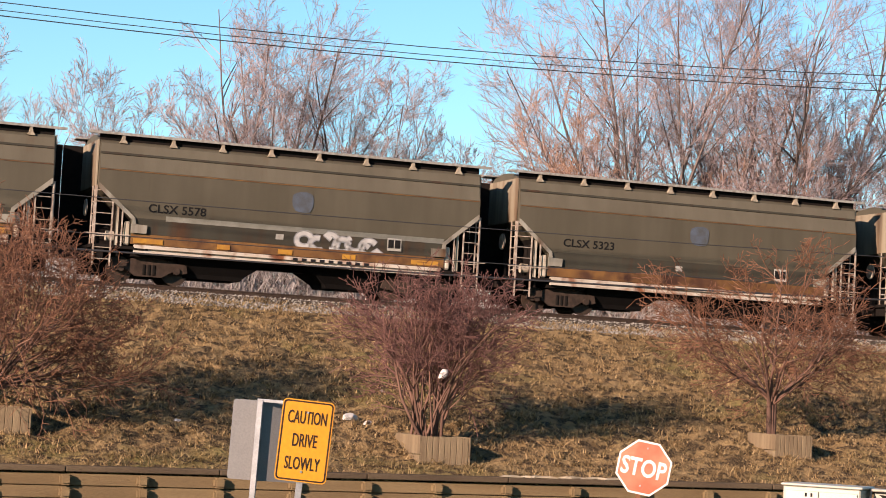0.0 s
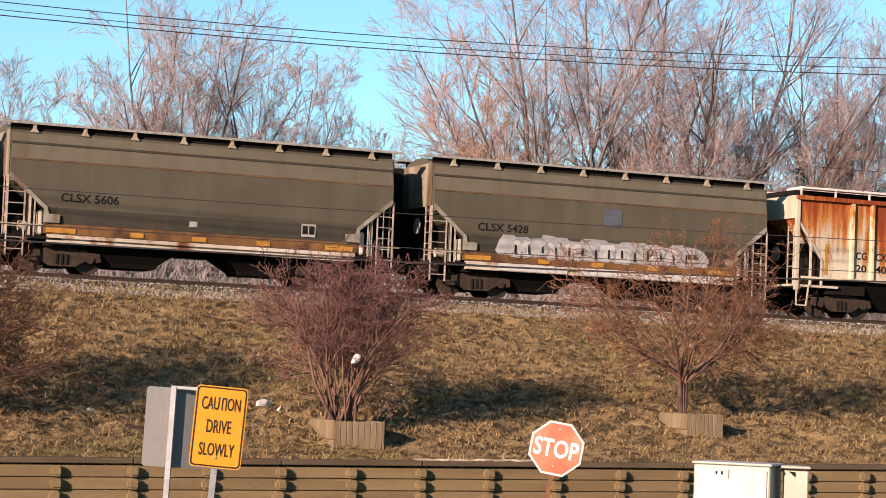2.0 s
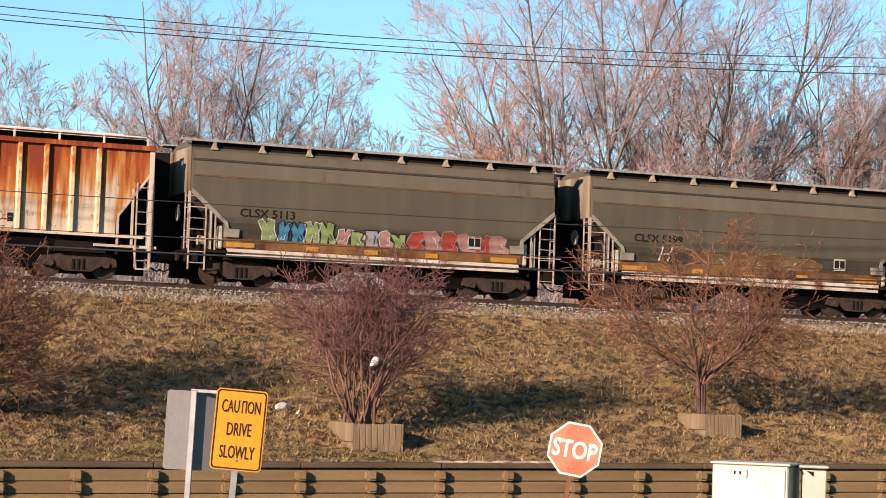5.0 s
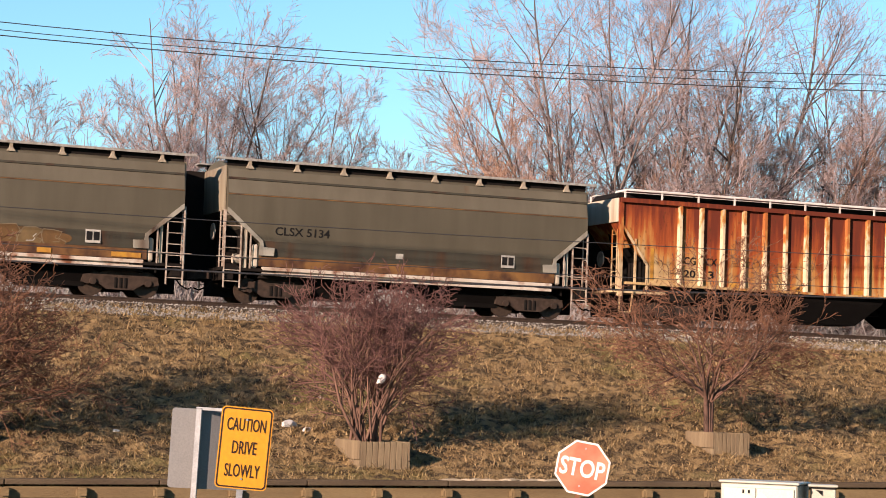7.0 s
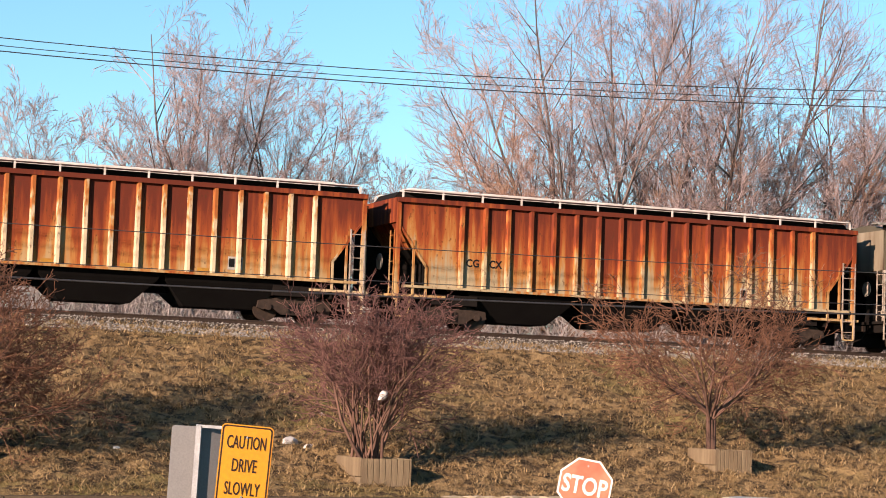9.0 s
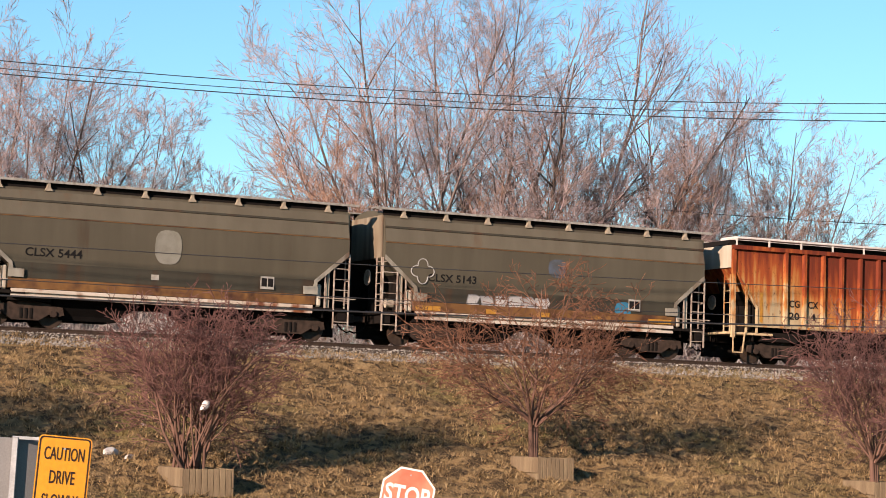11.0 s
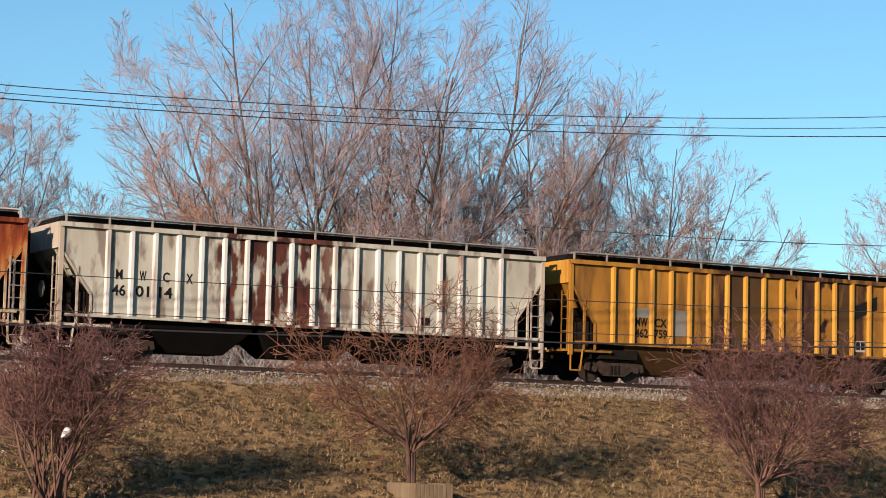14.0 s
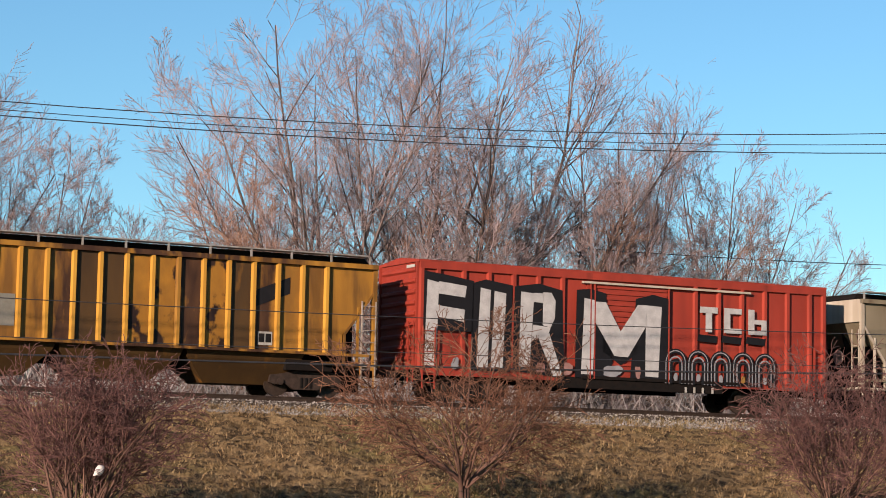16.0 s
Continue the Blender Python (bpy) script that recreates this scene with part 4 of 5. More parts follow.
def ribbed_hopper(paint, end_paint, roof, length, cut=1.15, ribs=17, cover=True, rib_paint=None, bay=None, lead=2.3, cap=None, roof_paint=None):
    """A three-bay wagon with flat sides and upright ribs."""
    car = new("hopper_car")
    z0, z1, half = 1.40, 4.28, 1.46
    outline = [(0, z1), (0, 3.48), (cut, 2.0), (cut, z0), (length - cut, z0), (length - cut, 2.0), (length, 3.48), (length, z1)]
    part("body", Geo().prism(outline, -half, half), paint, car)
    # roof near-black by default: shade under the walkway, put into its colour
    part("roof", Geo().prism([(0, z1), (length, z1), (length - 0.2, z1 + 0.24), (0.2, z1 + 0.24)], -1.0, 1.0), roof_paint or DARK, car)
    rib = None
    for way in (-1, 1):
        a, b = lead, length - 1.75
        for k in range(ribs):
            x = a + (b - a) * k / (ribs - 1)
            y0, y1 = way * half, way * (half + 0.12)
            g = Geo().rings([[(x - 0.09, y0, z), (x - 0.05, y1, z), (x + 0.05, y1, z), (x + 0.09, y0, z)] for z in (z0, z1 - 0.16)])
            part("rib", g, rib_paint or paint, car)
        part("top_chord", box(-0.02, length + 0.02, *sorted((way * (half - 0.02), way * (half + 0.13))), z1 - 0.15, z1), paint, car)
        part("side_sill", box(cut - 0.9, length - cut + 0.9, *sorted((way * (half - 0.1), way * (half + 0.10))), z0 - 0.08, z0), paint, car)
        for x0, s in ((0, 1), (length, -1)):
            y0, y1 = sorted((way * (half - 0.06), way * (half + 0.06)))
            part("corner_post", box(*sorted((x0 - s * 0.02, x0 + s * 0.12)), y0, y1, 0.9, z1), end_paint, car)
            part("diagonal_brace", Geo().beam((x0 + s * 0.05, way * half, 3.42), (x0 + s * 1.08, way * half, 2.02), 0.05).beam((x0 + s * 1.08, way * half, 2.02), (x0 + s * 1.08, way * half, 1.1), 0.05), end_paint, car)
            part("upright", Geo().beam((x0 + s * 0.62, way * half, 1.1), (x0 + s * 0.62, way * half, 2.9), 0.05), end_paint, car)
            if s < 0:
                ladder(car, x0 + s * 0.02, x0 + s * 0.5, way * (half + 0.05), 0.4, 3.1, 7, LADDER)
        g = Geo().box(0.25, length - 0.25, *sorted((way * 0.98, way * 1.44)), z1 + 0.26, z1 + 0.30)
        for k in range(13):
            x = 0.2 + (length - 0.4) * k / 12
            g.box(x - 0.03, x + 0.03, *sorted((way * 1.38, way * 1.42)), z1, z1 + 0.26)
        part("roof_walkway", g, roof, car)
    if cover:
        k = 6
        for i in range(k):
            a, b = 0.7 + (length - 1.4) * i / k, 0.7 + (length - 1.4) * (i + 1) / k - 0.06
            part("hatch_cover", rounded(box(a, b, -0.55, 0.55, z1 + 0.24, z1 + 0.44), 0.05), roof, car, "white trough hatch cover")
    for x0, s in ((0, 1), (length, -1)):
        part("end_platform", box(*sorted((x0 - s * 0.2, x0 + s * 1.8)), -1.45, 1.45, 1.02, 1.1), end_paint, car)
        part("end_cap", box(*sorted((x0 - s * 0.01, x0 - s * 0.05)), -1.40, 1.40, 3.46, z1), cap or end_paint, car, "pale end sheet")
        # bulkhead, web and guard are added here too, as the black shade between wagons
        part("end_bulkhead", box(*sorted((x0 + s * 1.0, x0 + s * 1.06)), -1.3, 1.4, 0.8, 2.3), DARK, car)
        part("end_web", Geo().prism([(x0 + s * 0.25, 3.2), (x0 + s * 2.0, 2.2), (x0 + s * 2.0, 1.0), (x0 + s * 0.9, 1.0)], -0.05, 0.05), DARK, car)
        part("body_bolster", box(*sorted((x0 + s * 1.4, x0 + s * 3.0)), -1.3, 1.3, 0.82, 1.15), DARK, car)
        # added block, closes the view past the truck with shade-like black
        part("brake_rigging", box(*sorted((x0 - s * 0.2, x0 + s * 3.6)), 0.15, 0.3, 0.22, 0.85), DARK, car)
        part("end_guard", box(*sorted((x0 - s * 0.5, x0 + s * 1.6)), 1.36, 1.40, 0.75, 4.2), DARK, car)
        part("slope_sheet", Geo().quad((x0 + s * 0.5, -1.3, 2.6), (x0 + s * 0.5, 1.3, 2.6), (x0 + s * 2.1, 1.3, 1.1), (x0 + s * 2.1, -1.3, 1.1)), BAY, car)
        cross_ladder(car, x0 - s * 0.06, -1.42, -1.02, 1.05, 3.2, 5, end_paint)
        coupler(car, x0 - s * 0.02, -s)
        part("step", Geo().beam((x0 + s * 0.05, -1.5, 1.1), (x0 + s * 0.05, -1.5, 0.35), 0.03).beam((x0 + s * 0.55, -1.5, 1.1), (x0 + s * 0.45, -1.5, 0.35), 0.03).beam((x0 + s * 0.05, -1.5, 0.36), (x0 + s * 0.45, -1.5, 0.36), 0.03), end_paint, car)
    part("brake_wheel", Geo().beam((-0.18, -0.4, 2.2), (-0.22, -0.4, 2.2), 0.27, 14), LADDER, car)
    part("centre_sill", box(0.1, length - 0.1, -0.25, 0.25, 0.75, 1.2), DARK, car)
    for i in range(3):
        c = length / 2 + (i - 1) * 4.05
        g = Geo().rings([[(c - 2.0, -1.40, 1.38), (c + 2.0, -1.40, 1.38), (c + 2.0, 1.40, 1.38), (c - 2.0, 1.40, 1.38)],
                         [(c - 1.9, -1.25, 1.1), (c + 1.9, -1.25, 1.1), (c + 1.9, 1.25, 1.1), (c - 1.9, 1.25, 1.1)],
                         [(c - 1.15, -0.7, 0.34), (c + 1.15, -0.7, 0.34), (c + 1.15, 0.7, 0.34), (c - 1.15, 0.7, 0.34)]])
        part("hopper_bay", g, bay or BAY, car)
    truck(car, 2.2), truck(car, length - 2.2)
    return car


def boxcar(length):
    car = new("boxcar")
    z0, z1, half = 1.05, 4.52, 1.44
    part("body", box(0, length, -half, half, z0, z1), RED_CAR, car)
    part("roof", Geo().rings([[(x, -half - 0.06, z1), (x, -half - 0.06, z1 + 0.07), (x, 0, z1 + 0.22), (x, half + 0.06, z1 + 0.07), (x, half + 0.06, z1)] for x in (-0.05, length + 0.05)]), RED_CAR, car)
    d0, d1 = 6.3, 9.62
    for way in (-1, 1):
        y0, y1 = way * half, way * (half + 0.10)
        xs = [0.08, 0.68] + [1.62 + k * 0.935 for k in range(5)] + [10.67 + k * 0.97 for k in range(6)] + [length - 0.08]
        for x in xs:
            g = Geo().rings([[(x - 0.09, y0, z), (x - 0.055, y1, z), (x + 0.055, y1, z), (x + 0.09, y0, z)] for z in (z0, z1 - 0.22)])
            part("side_post", g, RED_CAR, car)
        part("top_chord", box(0, length, *sorted((y0, way * (half + 0.09))), z1 - 0.22, z1), RED_CAR, car)
        part("side_sill", box(0.1, length - 0.1, *sorted((y0, way * (half + 0.05))), z0 - 0.2, z0 + 0.06), RED_CAR, car)
        part("side_sill_drop", box(5.2, 11.8, *sorted((y0, way * (half + 0.07))), z0 - 0.42, z0 - 0.05), DARK, car)
        door = part("door", box(d0, d1, *sorted((y0, way * (half + 0.06))), z0 + 0.05, z1 - 0.3), RED_CAR, car, "corrugated sliding door")
        for k in range(16):
            z = z0 + 0.2 + k * 0.185
            part("corrugation", Geo().prism([(d0 + 0.35, z), (d1 - 0.15, z), (d1 - 0.15, z + 0.075), (d0 + 0.35, z + 0.075)], *sorted((way * (half + 0.06), way * (half + 0.10)))), RED_CAR, door)
        for x in (d0 + 0.12, d0 + 0.28, d1 - 0.08):
            part("door_bar", Geo().beam((x, way * (half + 0.11), z0 - 0.1), (x, way * (half + 0.11), z1 - 0.3), 0.03), RED_CAR, door)
        g = Geo().box(d0 - 0.2, d1 + 3.3, *sorted((way * (half + 0.02), way * (half + 0.15))), z1 - 0.36, z1 - 0.29)
        part("door_track", g, PALE, car, "worn pale upper door rail")
        part("lower_door_track", box(d0 - 0.2, d1 + 3.3, *sorted((way * half, way * (half + 0.13))), z0 - 0.1, z0), DARK, car)
    for x0, s in ((0, 1), (length, -1)):
        for k in range(9):
            z = z0 + 0.25 + k * 0.36
            part("end_corrugation", Geo().rings([[(x0, y, z), (x0 - s * 0.07, y, z + 0.06), (x0 - s * 0.07, y, z + 0.14), (x0, y, z + 0.2)] for y in (-1.25, 1.25)]), RED_CAR, car)
        for y in (-half, half - 0.1):
            part("corner_post", box(*sorted((x0 - s * 0.08, x0 + s * 0.02)), y, y + 0.1, z0, z1), RED_CAR, car)
        cross_ladder(car, x0 - s * 0.14, -1.38, -1.0, 0.6, 2.6, 6, RED_CAR)
        ladder(car, x0 + s * 0.1, x0 + s * 0.55, -half - 0.14, 0.4, 2.4, 6, RED_CAR)
        coupler(car, x0 - s * 0.05, -s)
    part("data_plate", box(-0.055, -0.05, -1.2, -0.6, 4.35, 4.45), MARK_WHITE, car)
    part("centre_sill", box(0.1, length - 0.1, -0.3, 0.3, 0.7, 1.1), DARK, car)
    truck(car, 2.3), truck(car, length - 2.3)
    return car


def letter(car, strokes, x, z, w, h, y, material, name="graffiti_letter", label=""):
    """A letter of slabs: each stroke is an outline in the unit square."""
    g = Geo()
    for s in strokes:
        g.prism([(x + a * w, z + b * h) for a, b in s], y - 0.004, y)
    return part(name, g, material, car, label)


def bar(a, b, c, d):
    return [(a, b), (c, b), (c, d), (a, d)]


BIG_F = [[(0.17, 1.15), (0.60, 1.15), (0.66, 3.86), (0.24, 3.94)], [(0.66, 3.50), (1.63, 3.42), (1.68, 3.80), (0.66, 3.90)], [(0.64, 2.74), (1.60, 2.62), (1.62, 3.02), (0.64, 3.12)]]
BIG_I = [[(2.08, 1.16), (2.50, 1.16), (2.58, 3.72), (2.20, 3.78)], [(2.62, 1.14), (3.06, 1.14), (3.16, 3.64), (2.72, 3.70)]]
BIG_R = [[(3.66, 1.22), (4.08, 1.26), (4.22, 3.70), (3.72, 3.74)], [(4.20, 3.42), (4.56, 3.40), (4.60, 3.72), (4.20, 3.72)], [(4.56, 2.66), (4.86, 2.60), (5.02, 2.9), (5.04, 3.50), (4.88, 3.76), (4.56, 3.76)], [(4.14, 2.10), (4.80, 2.40), (4.86, 2.60), (4.18, 2.66)], [(4.40, 2.24), (4.82, 2.40), (5.34, 1.02), (4.98, 0.98)]]
BIG_M = [[(6.06, 1.10), (6.52, 1.10), (6.60, 3.60), (6.16, 3.66)], [(6.60, 3.56), (7.00, 3.56), (7.60, 2.60), (7.62, 1.74), (7.36, 1.76), (6.60, 2.86)], [(7.62, 1.74), (7.60, 2.60), (8.28, 3.54), (8.64, 3.54), (8.64, 2.86), (7.90, 1.74)], [(8.60, 1.12), (9.12, 1.10), (9.24, 3.52), (8.60, 3.54)]]
BIG_BACK = [[(0.12, 2.3), (1.95, 2.3), (1.95, 3.98), (1.0, 4.12), (0.12, 4.22)], [(1.86, 1.05), (3.36, 1.05), (3.40, 3.92), (2.4, 4.06), (1.92, 3.92)], [(3.44, 1.10), (5.44, 0.92), (5.36, 2.2), (5.30, 3.86), (4.4, 4.04), (3.48, 3.90)],
            [(5.82, 0.98), (7.0, 0.98), (7.3, 1.5), (7.0, 3.86), (6.4, 3.98), (5.86, 3.92)], [(8.0, 1.0), (9.5, 0.98), (9.52, 3.80), (8.9, 3.92), (8.2, 3.74)], [(6.9, 1.9), (7.62, 1.45), (8.3, 1.9), (8.3, 3.1), (7.62, 2.5), (6.9, 3.1)]]
SMALL_T = [bar(0, 0.76, 1, 1), bar(0.32, 0, 0.68, 0.78)]
SMALL_C = [bar(0, 0, 0.36, 1), bar(0.36, 0.78, 1, 1), bar(0.36, 0, 1, 0.2)]
SMALL_B = [bar(0, 0, 0.32, 1), bar(0.32, 0, 0.95, 0.18), bar(0.32, 0.42, 0.95, 0.60), bar(0.68, 0.18, 0.95, 0.42)]


def arch(car, x, z, w, h, thick, y, material, label=""):
    """A sprayed arch: two legs and a round head."""
    outer = [(-w / 2, 0)] + [(-w / 2 * math.cos(math.pi * i / 10), h - w / 2 + w / 2 * math.sin(math.pi * i / 10)) for i in range(11)] + [(w / 2, 0)]
    k = w / 2 - thick
    inner = [(-k, 0)] + [(-k * math.cos(math.pi * i / 10), h - w / 2 + k * math.sin(math.pi * i / 10)) for i in range(11)] + [(k, 0)]
    g = Geo()
    for i in range(len(outer) - 1):
        g.prism([(x + a, z + b) for a, b in (outer[i], outer[i + 1], inner[i + 1], inner[i])], y - 0.003, y)
    return part("graffiti_arch", g, material, car, label)


def boxcar_paint(car):
    y = -1.560
    for outline in BIG_BACK:
        part("paint_patch", Geo().prism(outline, y + 0.003, y + 0.006), SP_BLACK, car, "black sprayed outline")
    for strokes in (BIG_F, BIG_I, BIG_R, BIG_M):
        letter(car, strokes, 0, 0, 1, 1, y - 0.003, SP_WHITE, label="white block letter")
    for k, (st, x) in enumerate(((SMALL_T, 10.80), (SMALL_C, 11.80), (SMALL_B, 12.82))):
        letter(car, [[(a, 0.05 + 0.92 * b) for a, b in q] for q in st], x, 2.70, 0.74 if k < 2 else 0.82, 0.95, y - 0.003, SP_WHITE, label="white painted letter")
        part("paint_patch", Geo().prism([(x - 0.1, 2.42), (x + 0.7, 2.38), (x + 0.75, 2.62), (x - 0.05, 2.66)], y + 0.003, y + 0.006), SP_BLACK, car, "black drop shadow of a letter")
    for k in range(5):
        x = 9.72 + k * 0.93
        arch(car, x + 0.1, 0.92, 0.90, 1.20, 0.15, y - 0.001, SP_BLACK, "black arched tag")
        arch(car, x + 0.1, 0.92, 0.82, 1.15, 0.035, y - 0.006, SP_GREY, "pale line round an arch")
        arch(car, x + 0.1, 0.92, 0.56, 0.95, 0.05, y - 0.006, SP_GREY, "pale line inside an arch")
        arch(car, x + 0.1, 0.92, 0.46, 0.86, 0.10, y - 0.009, SP_BLACK, "black inner arch")
        blob(car, x + 0.1, 1.15, 0.2, 0.3, 60 + k, SP_ORANGE if k == 3 else SP_GREY, "tag filling", y - 0.012, 14, 0.3)
    for k, (x, w) in enumerate(((5.55, 0.5), (7.3, 1.0), (8.3, 0.3), (1.3, 0.35), (4.5, 0.4))):
        blob(car, x, 1.25, w, 0.5, 80 + k, SP_GREY if k % 2 else SP_PINK, "faded sprayed patch", y - 0.008, 22, 0.5)
    for x in (10.2, 10.55, 10.9, 11.3):
        marks(car, x, 0.62, 0.09, 0.2, MARK_WHITE, "small white stencil", -1.56)


def side_patch(car, outline, material, lift, label="", name="paint_patch"):
    """A flat sprayed shape on the bulged side, closed from an outline in x and z."""
    return part(name, on_side(outline, lift, 0.002), material, car, label)


def stroke(car, pts, wide, material, lift, label=""):
    """A sprayed line of even width through points in x and z."""
    g = Geo()
    last = len(pts) - 1
    for i, (x, z) in enumerate(pts):
        (xa, za), (xb, zb) = pts[max(i - 1, 0)], pts[min(i + 1, last)]
        d = math.hypot(xb - xa, zb - za) or 1.0
        ox, oz = -(zb - za) / d * wide / 2, (xb - xa) / d * wide / 2
        for px, pz in ((x + ox, z + oz), (x - ox, z - oz)):
            g.v.append((px, -interp(pz, SIDE) - lift, pz))
        if i:
            g.f.append((2 * i - 2, 2 * i - 1, 2 * i + 1, 2 * i))
    return part("paint_stroke", g, material, car, label)


def tag_row(car, x, z, w, h, count, cols, seed, lift=0.02, letters=True, line=None, bold=0.035):
    """An unreadable tag: leaning angular shapes with drawn edges, of its size and colours."""
    rng = random.Random(seed)
    cell = w / count
    for k in range(count):
        cx, lean = x + cell * (k + 0.5), rng.uniform(-0.18, 0.18) * h
        a, b = cell * rng.uniform(0.46, 0.60), h * rng.uniform(0.42, 0.52)
        cz = z + h / 2 + rng.uniform(-0.06, 0.06) * h
        kind = rng.randrange(3)
        unit = ([(-1, -0.9), (-0.2, -1), (0, -0.4), (0.3, -1), (1, -0.8), (0.7, 0.1), (1, 0.9), (0.2, 1), (0, 0.5), (-0.4, 1), (-1, 0.8), (-0.7, 0)],
                [(-0.9, -1), (0.6, -1), (1, -0.5), (0.7, 0.0), (1, 0.5), (0.5, 1), (-1, 0.9), (-0.8, 0.2)],
                [(-1, -0.6), (-0.5, -1), (0.8, -0.9), (1, -0.3), (0.5, 0.0), (0.9, 0.7), (0.3, 1), (-0.7, 0.9), (-1, 0.3)])[kind]
        pts = [(cx + a * u * rng.uniform(0.9, 1.1) + lean * v, cz + b * v * rng.uniform(0.88, 1.1)) for u, v in unit]
        side_patch(car, pts, cols[k % len(cols)], lift + 0.003 * (k % 2), "sprayed angular shape")
        if letters:
            edge = line or (SP_BLACK if k % 3 else SP_WHITE)
            stroke(car, pts + pts[:1], bold, edge, lift + 0.010, "drawn edge of a sprayed shape")
            inner = [(cx + a * 0.45 * u + lean * v, cz + b * 0.45 * v) for u, v in unit[1:6]]
            stroke(car, inner, bold * 0.8, SP_WHITE if k % 2 else edge, lift + 0.012)


def build_train():
    grey = "grey bulged-side two-bay covered hopper wagon, rust-streaked"
    order = []
    base = smooth_hopper()
    specs = [(-1.68, "", True, grey), (12.42, "5578", True, grey + ", silver tag"), (26.52, "5323", False, grey + ", brown rust below"),
             (40.62, "5606", True, grey + ", yellow stripes"), (54.75, "5428", True, grey + ", large white tag"), (87.35, "5113", True, grey + ", blue and pink graffiti"),
             (101.45, "5199", True, grey + ", faded orange graffiti"), (115.55, "5134", False, grey + ", clean sides"),
             (166.65, "5444", False, grey + ", pale round mark"), (180.65, "5143", True, grey + ", white cloud outline")]
    for k, (q, number, yellow, label) in enumerate(specs):
        car = base if k == 0 else copy_thing(base, Matrix())
        order.append((q + 0.17, car, number, yellow, label))
    cars = []
    for k, (q, car, number, yellow, label) in enumerate(order):
        tagged(car, label, "train car", "freight wagons")
        smooth_marks(car, number, yellow, k)
        cars.append((q, car))
    by = {number: car for q, car, number, yellow, label in order}
    for n in ("5578", "5323", "5428", "5143"):
        blob(by[n], 6.62, 2.95, 0.85, 0.72, 3, FADED_BLUE, "faded pale blue mark")
    blob(by["5444"], 6.32, 2.78, 0.95, 1.15, 4, PALE_GREY, "pale grey round mark", rough=0.08)
    c = by["5578"]
    for k, (dx, turn, sweep, r) in enumerate(((0.0, 0.4, 5.2, 0.22), (0.44, 1.2, 4.0, 0.20), (0.82, -1.4, 3.4, 0.27), (1.28, 0.2, 5.8, 0.22), (1.72, 2.2, 4.4, 0.24), (2.18, 0.6, 5.4, 0.24))):
        curl = [(6.75 + dx + 1.15 * r * math.cos(turn + sweep * q / 12), 1.70 + 0.05 * (-1) ** k + r * math.sin(turn + sweep * q / 12)) for q in range(13)]
        curl.append((curl[-1][0] + 0.22, curl[-1][1] - 0.16))
        stroke(c, curl, 0.21, SP_GREY, 0.020, "grey rim of a curled tag letter")
        stroke(c, curl, 0.13, SP_WHITE, 0.026, "pale curled tag letter")
    for k in range(9):
        marks(c, 6.4 + 0.3 * k, 1.06, 0.16, 0.09, SP_BLACK, "black tag bar on the sill", -1.525)
    marks(c, 2.2, 1.98, 9.3, 0.16, PALE_GREY, "pale smeared band")
    c = by["5428"]
    rng = random.Random(9)
    top = []
    for k in range(15):
        a, b = 2.55 + 7.4 * k / 15, 2.12 + rng.uniform(-0.06, 0.12)
        top += [(a, b), (a + 0.40, b + rng.uniform(-0.03, 0.03))]
    side_patch(c, [(2.6, 1.26), (10.3, 1.26), (10.45, 1.7), (10.2, 2.0)] + top[::-1] + [(2.42, 1.95), (2.3, 1.6)], SP_SILVER, 0.032, "silver sprayed ground of a tag")
    tag_row(c, 2.95, 1.42, 7.0, 0.62, 11, (SP_WHITE, SP_SILVER, SP_WHITE), 12, 0.037, line=SP_GREY, bold=0.05)
    for k in range(14):
        marks(c, 3.0 + 0.5 * k, 1.50 + 0.05 * (k % 3), 0.07, 0.32, SP_BLACK, "black bar of an unreadable tag", -interp(1.7, SIDE) - 0.055)
    for x0, w in ((2.4, 2.6), (5.4, 3.2), (9.0, 1.6)):
        part("paint_patch", box(x0, x0 + w, -1.526, -1.522, 0.93, 1.17), SP_WHITE, c, "white sprayed sill")
    c = by["5113"]
    tag_row(c, 2.35, 1.36, 2.5, 0.86, 5, (SP_GREEN, SP_BLUE, SP_BLUE, SP_GREEN), 21)
    tag_row(c, 4.9, 1.36, 2.5, 0.68, 5, (SP_PINK, SP_GREEN, SP_GREY), 22)
    tag_row(c, 7.4, 1.36, 3.6, 0.78, 6, (SP_RED, SP_PINK), 23, line=SP_PINK)
    c = by["5199"]
    blob(c, 6.3, 1.68, 6.2, 0.80, 33, FADED_ORANGE, "faded orange sprayed ground", None, 60, 0.35, lift=0.018)
    tag_row(c, 3.9, 1.40, 5.0, 0.62, 7, (FADED_ORANGE, FADED_OCHRE), 31, 0.022, True, FADED_PALE, 0.028)
    part("paint_bar", Geo().beam((2.6, -1.475, 1.6), (2.75, -1.52, 2.1), 0.03).beam((2.95, -1.475, 1.6), (3.1, -1.52, 2.1), 0.03).beam((2.65, -1.5, 1.85), (3.05, -1.5, 1.85), 0.03), SP_WHITE, c)
    c = by["5143"]
    tag_row(c, 3.15, 1.22, 3.2, 0.66, 6, (SP_WHITE, SP_SILVER, SP_WHITE), 41, line=SP_GREY)
    ring = Geo()
    for i in range(48):
        a, b = 2 * math.pi * i / 48, 2 * math.pi * (i + 1) / 48
        f = lambda w: (1.42 + (0.26 + 0.17 * abs(math.cos(2 * w))) * math.cos(w), -1.545, 2.55 + (0.26 + 0.17 * abs(math.cos(2 * w))) * math.sin(w))
        ring.beam(f(a), f(b), 0.018)
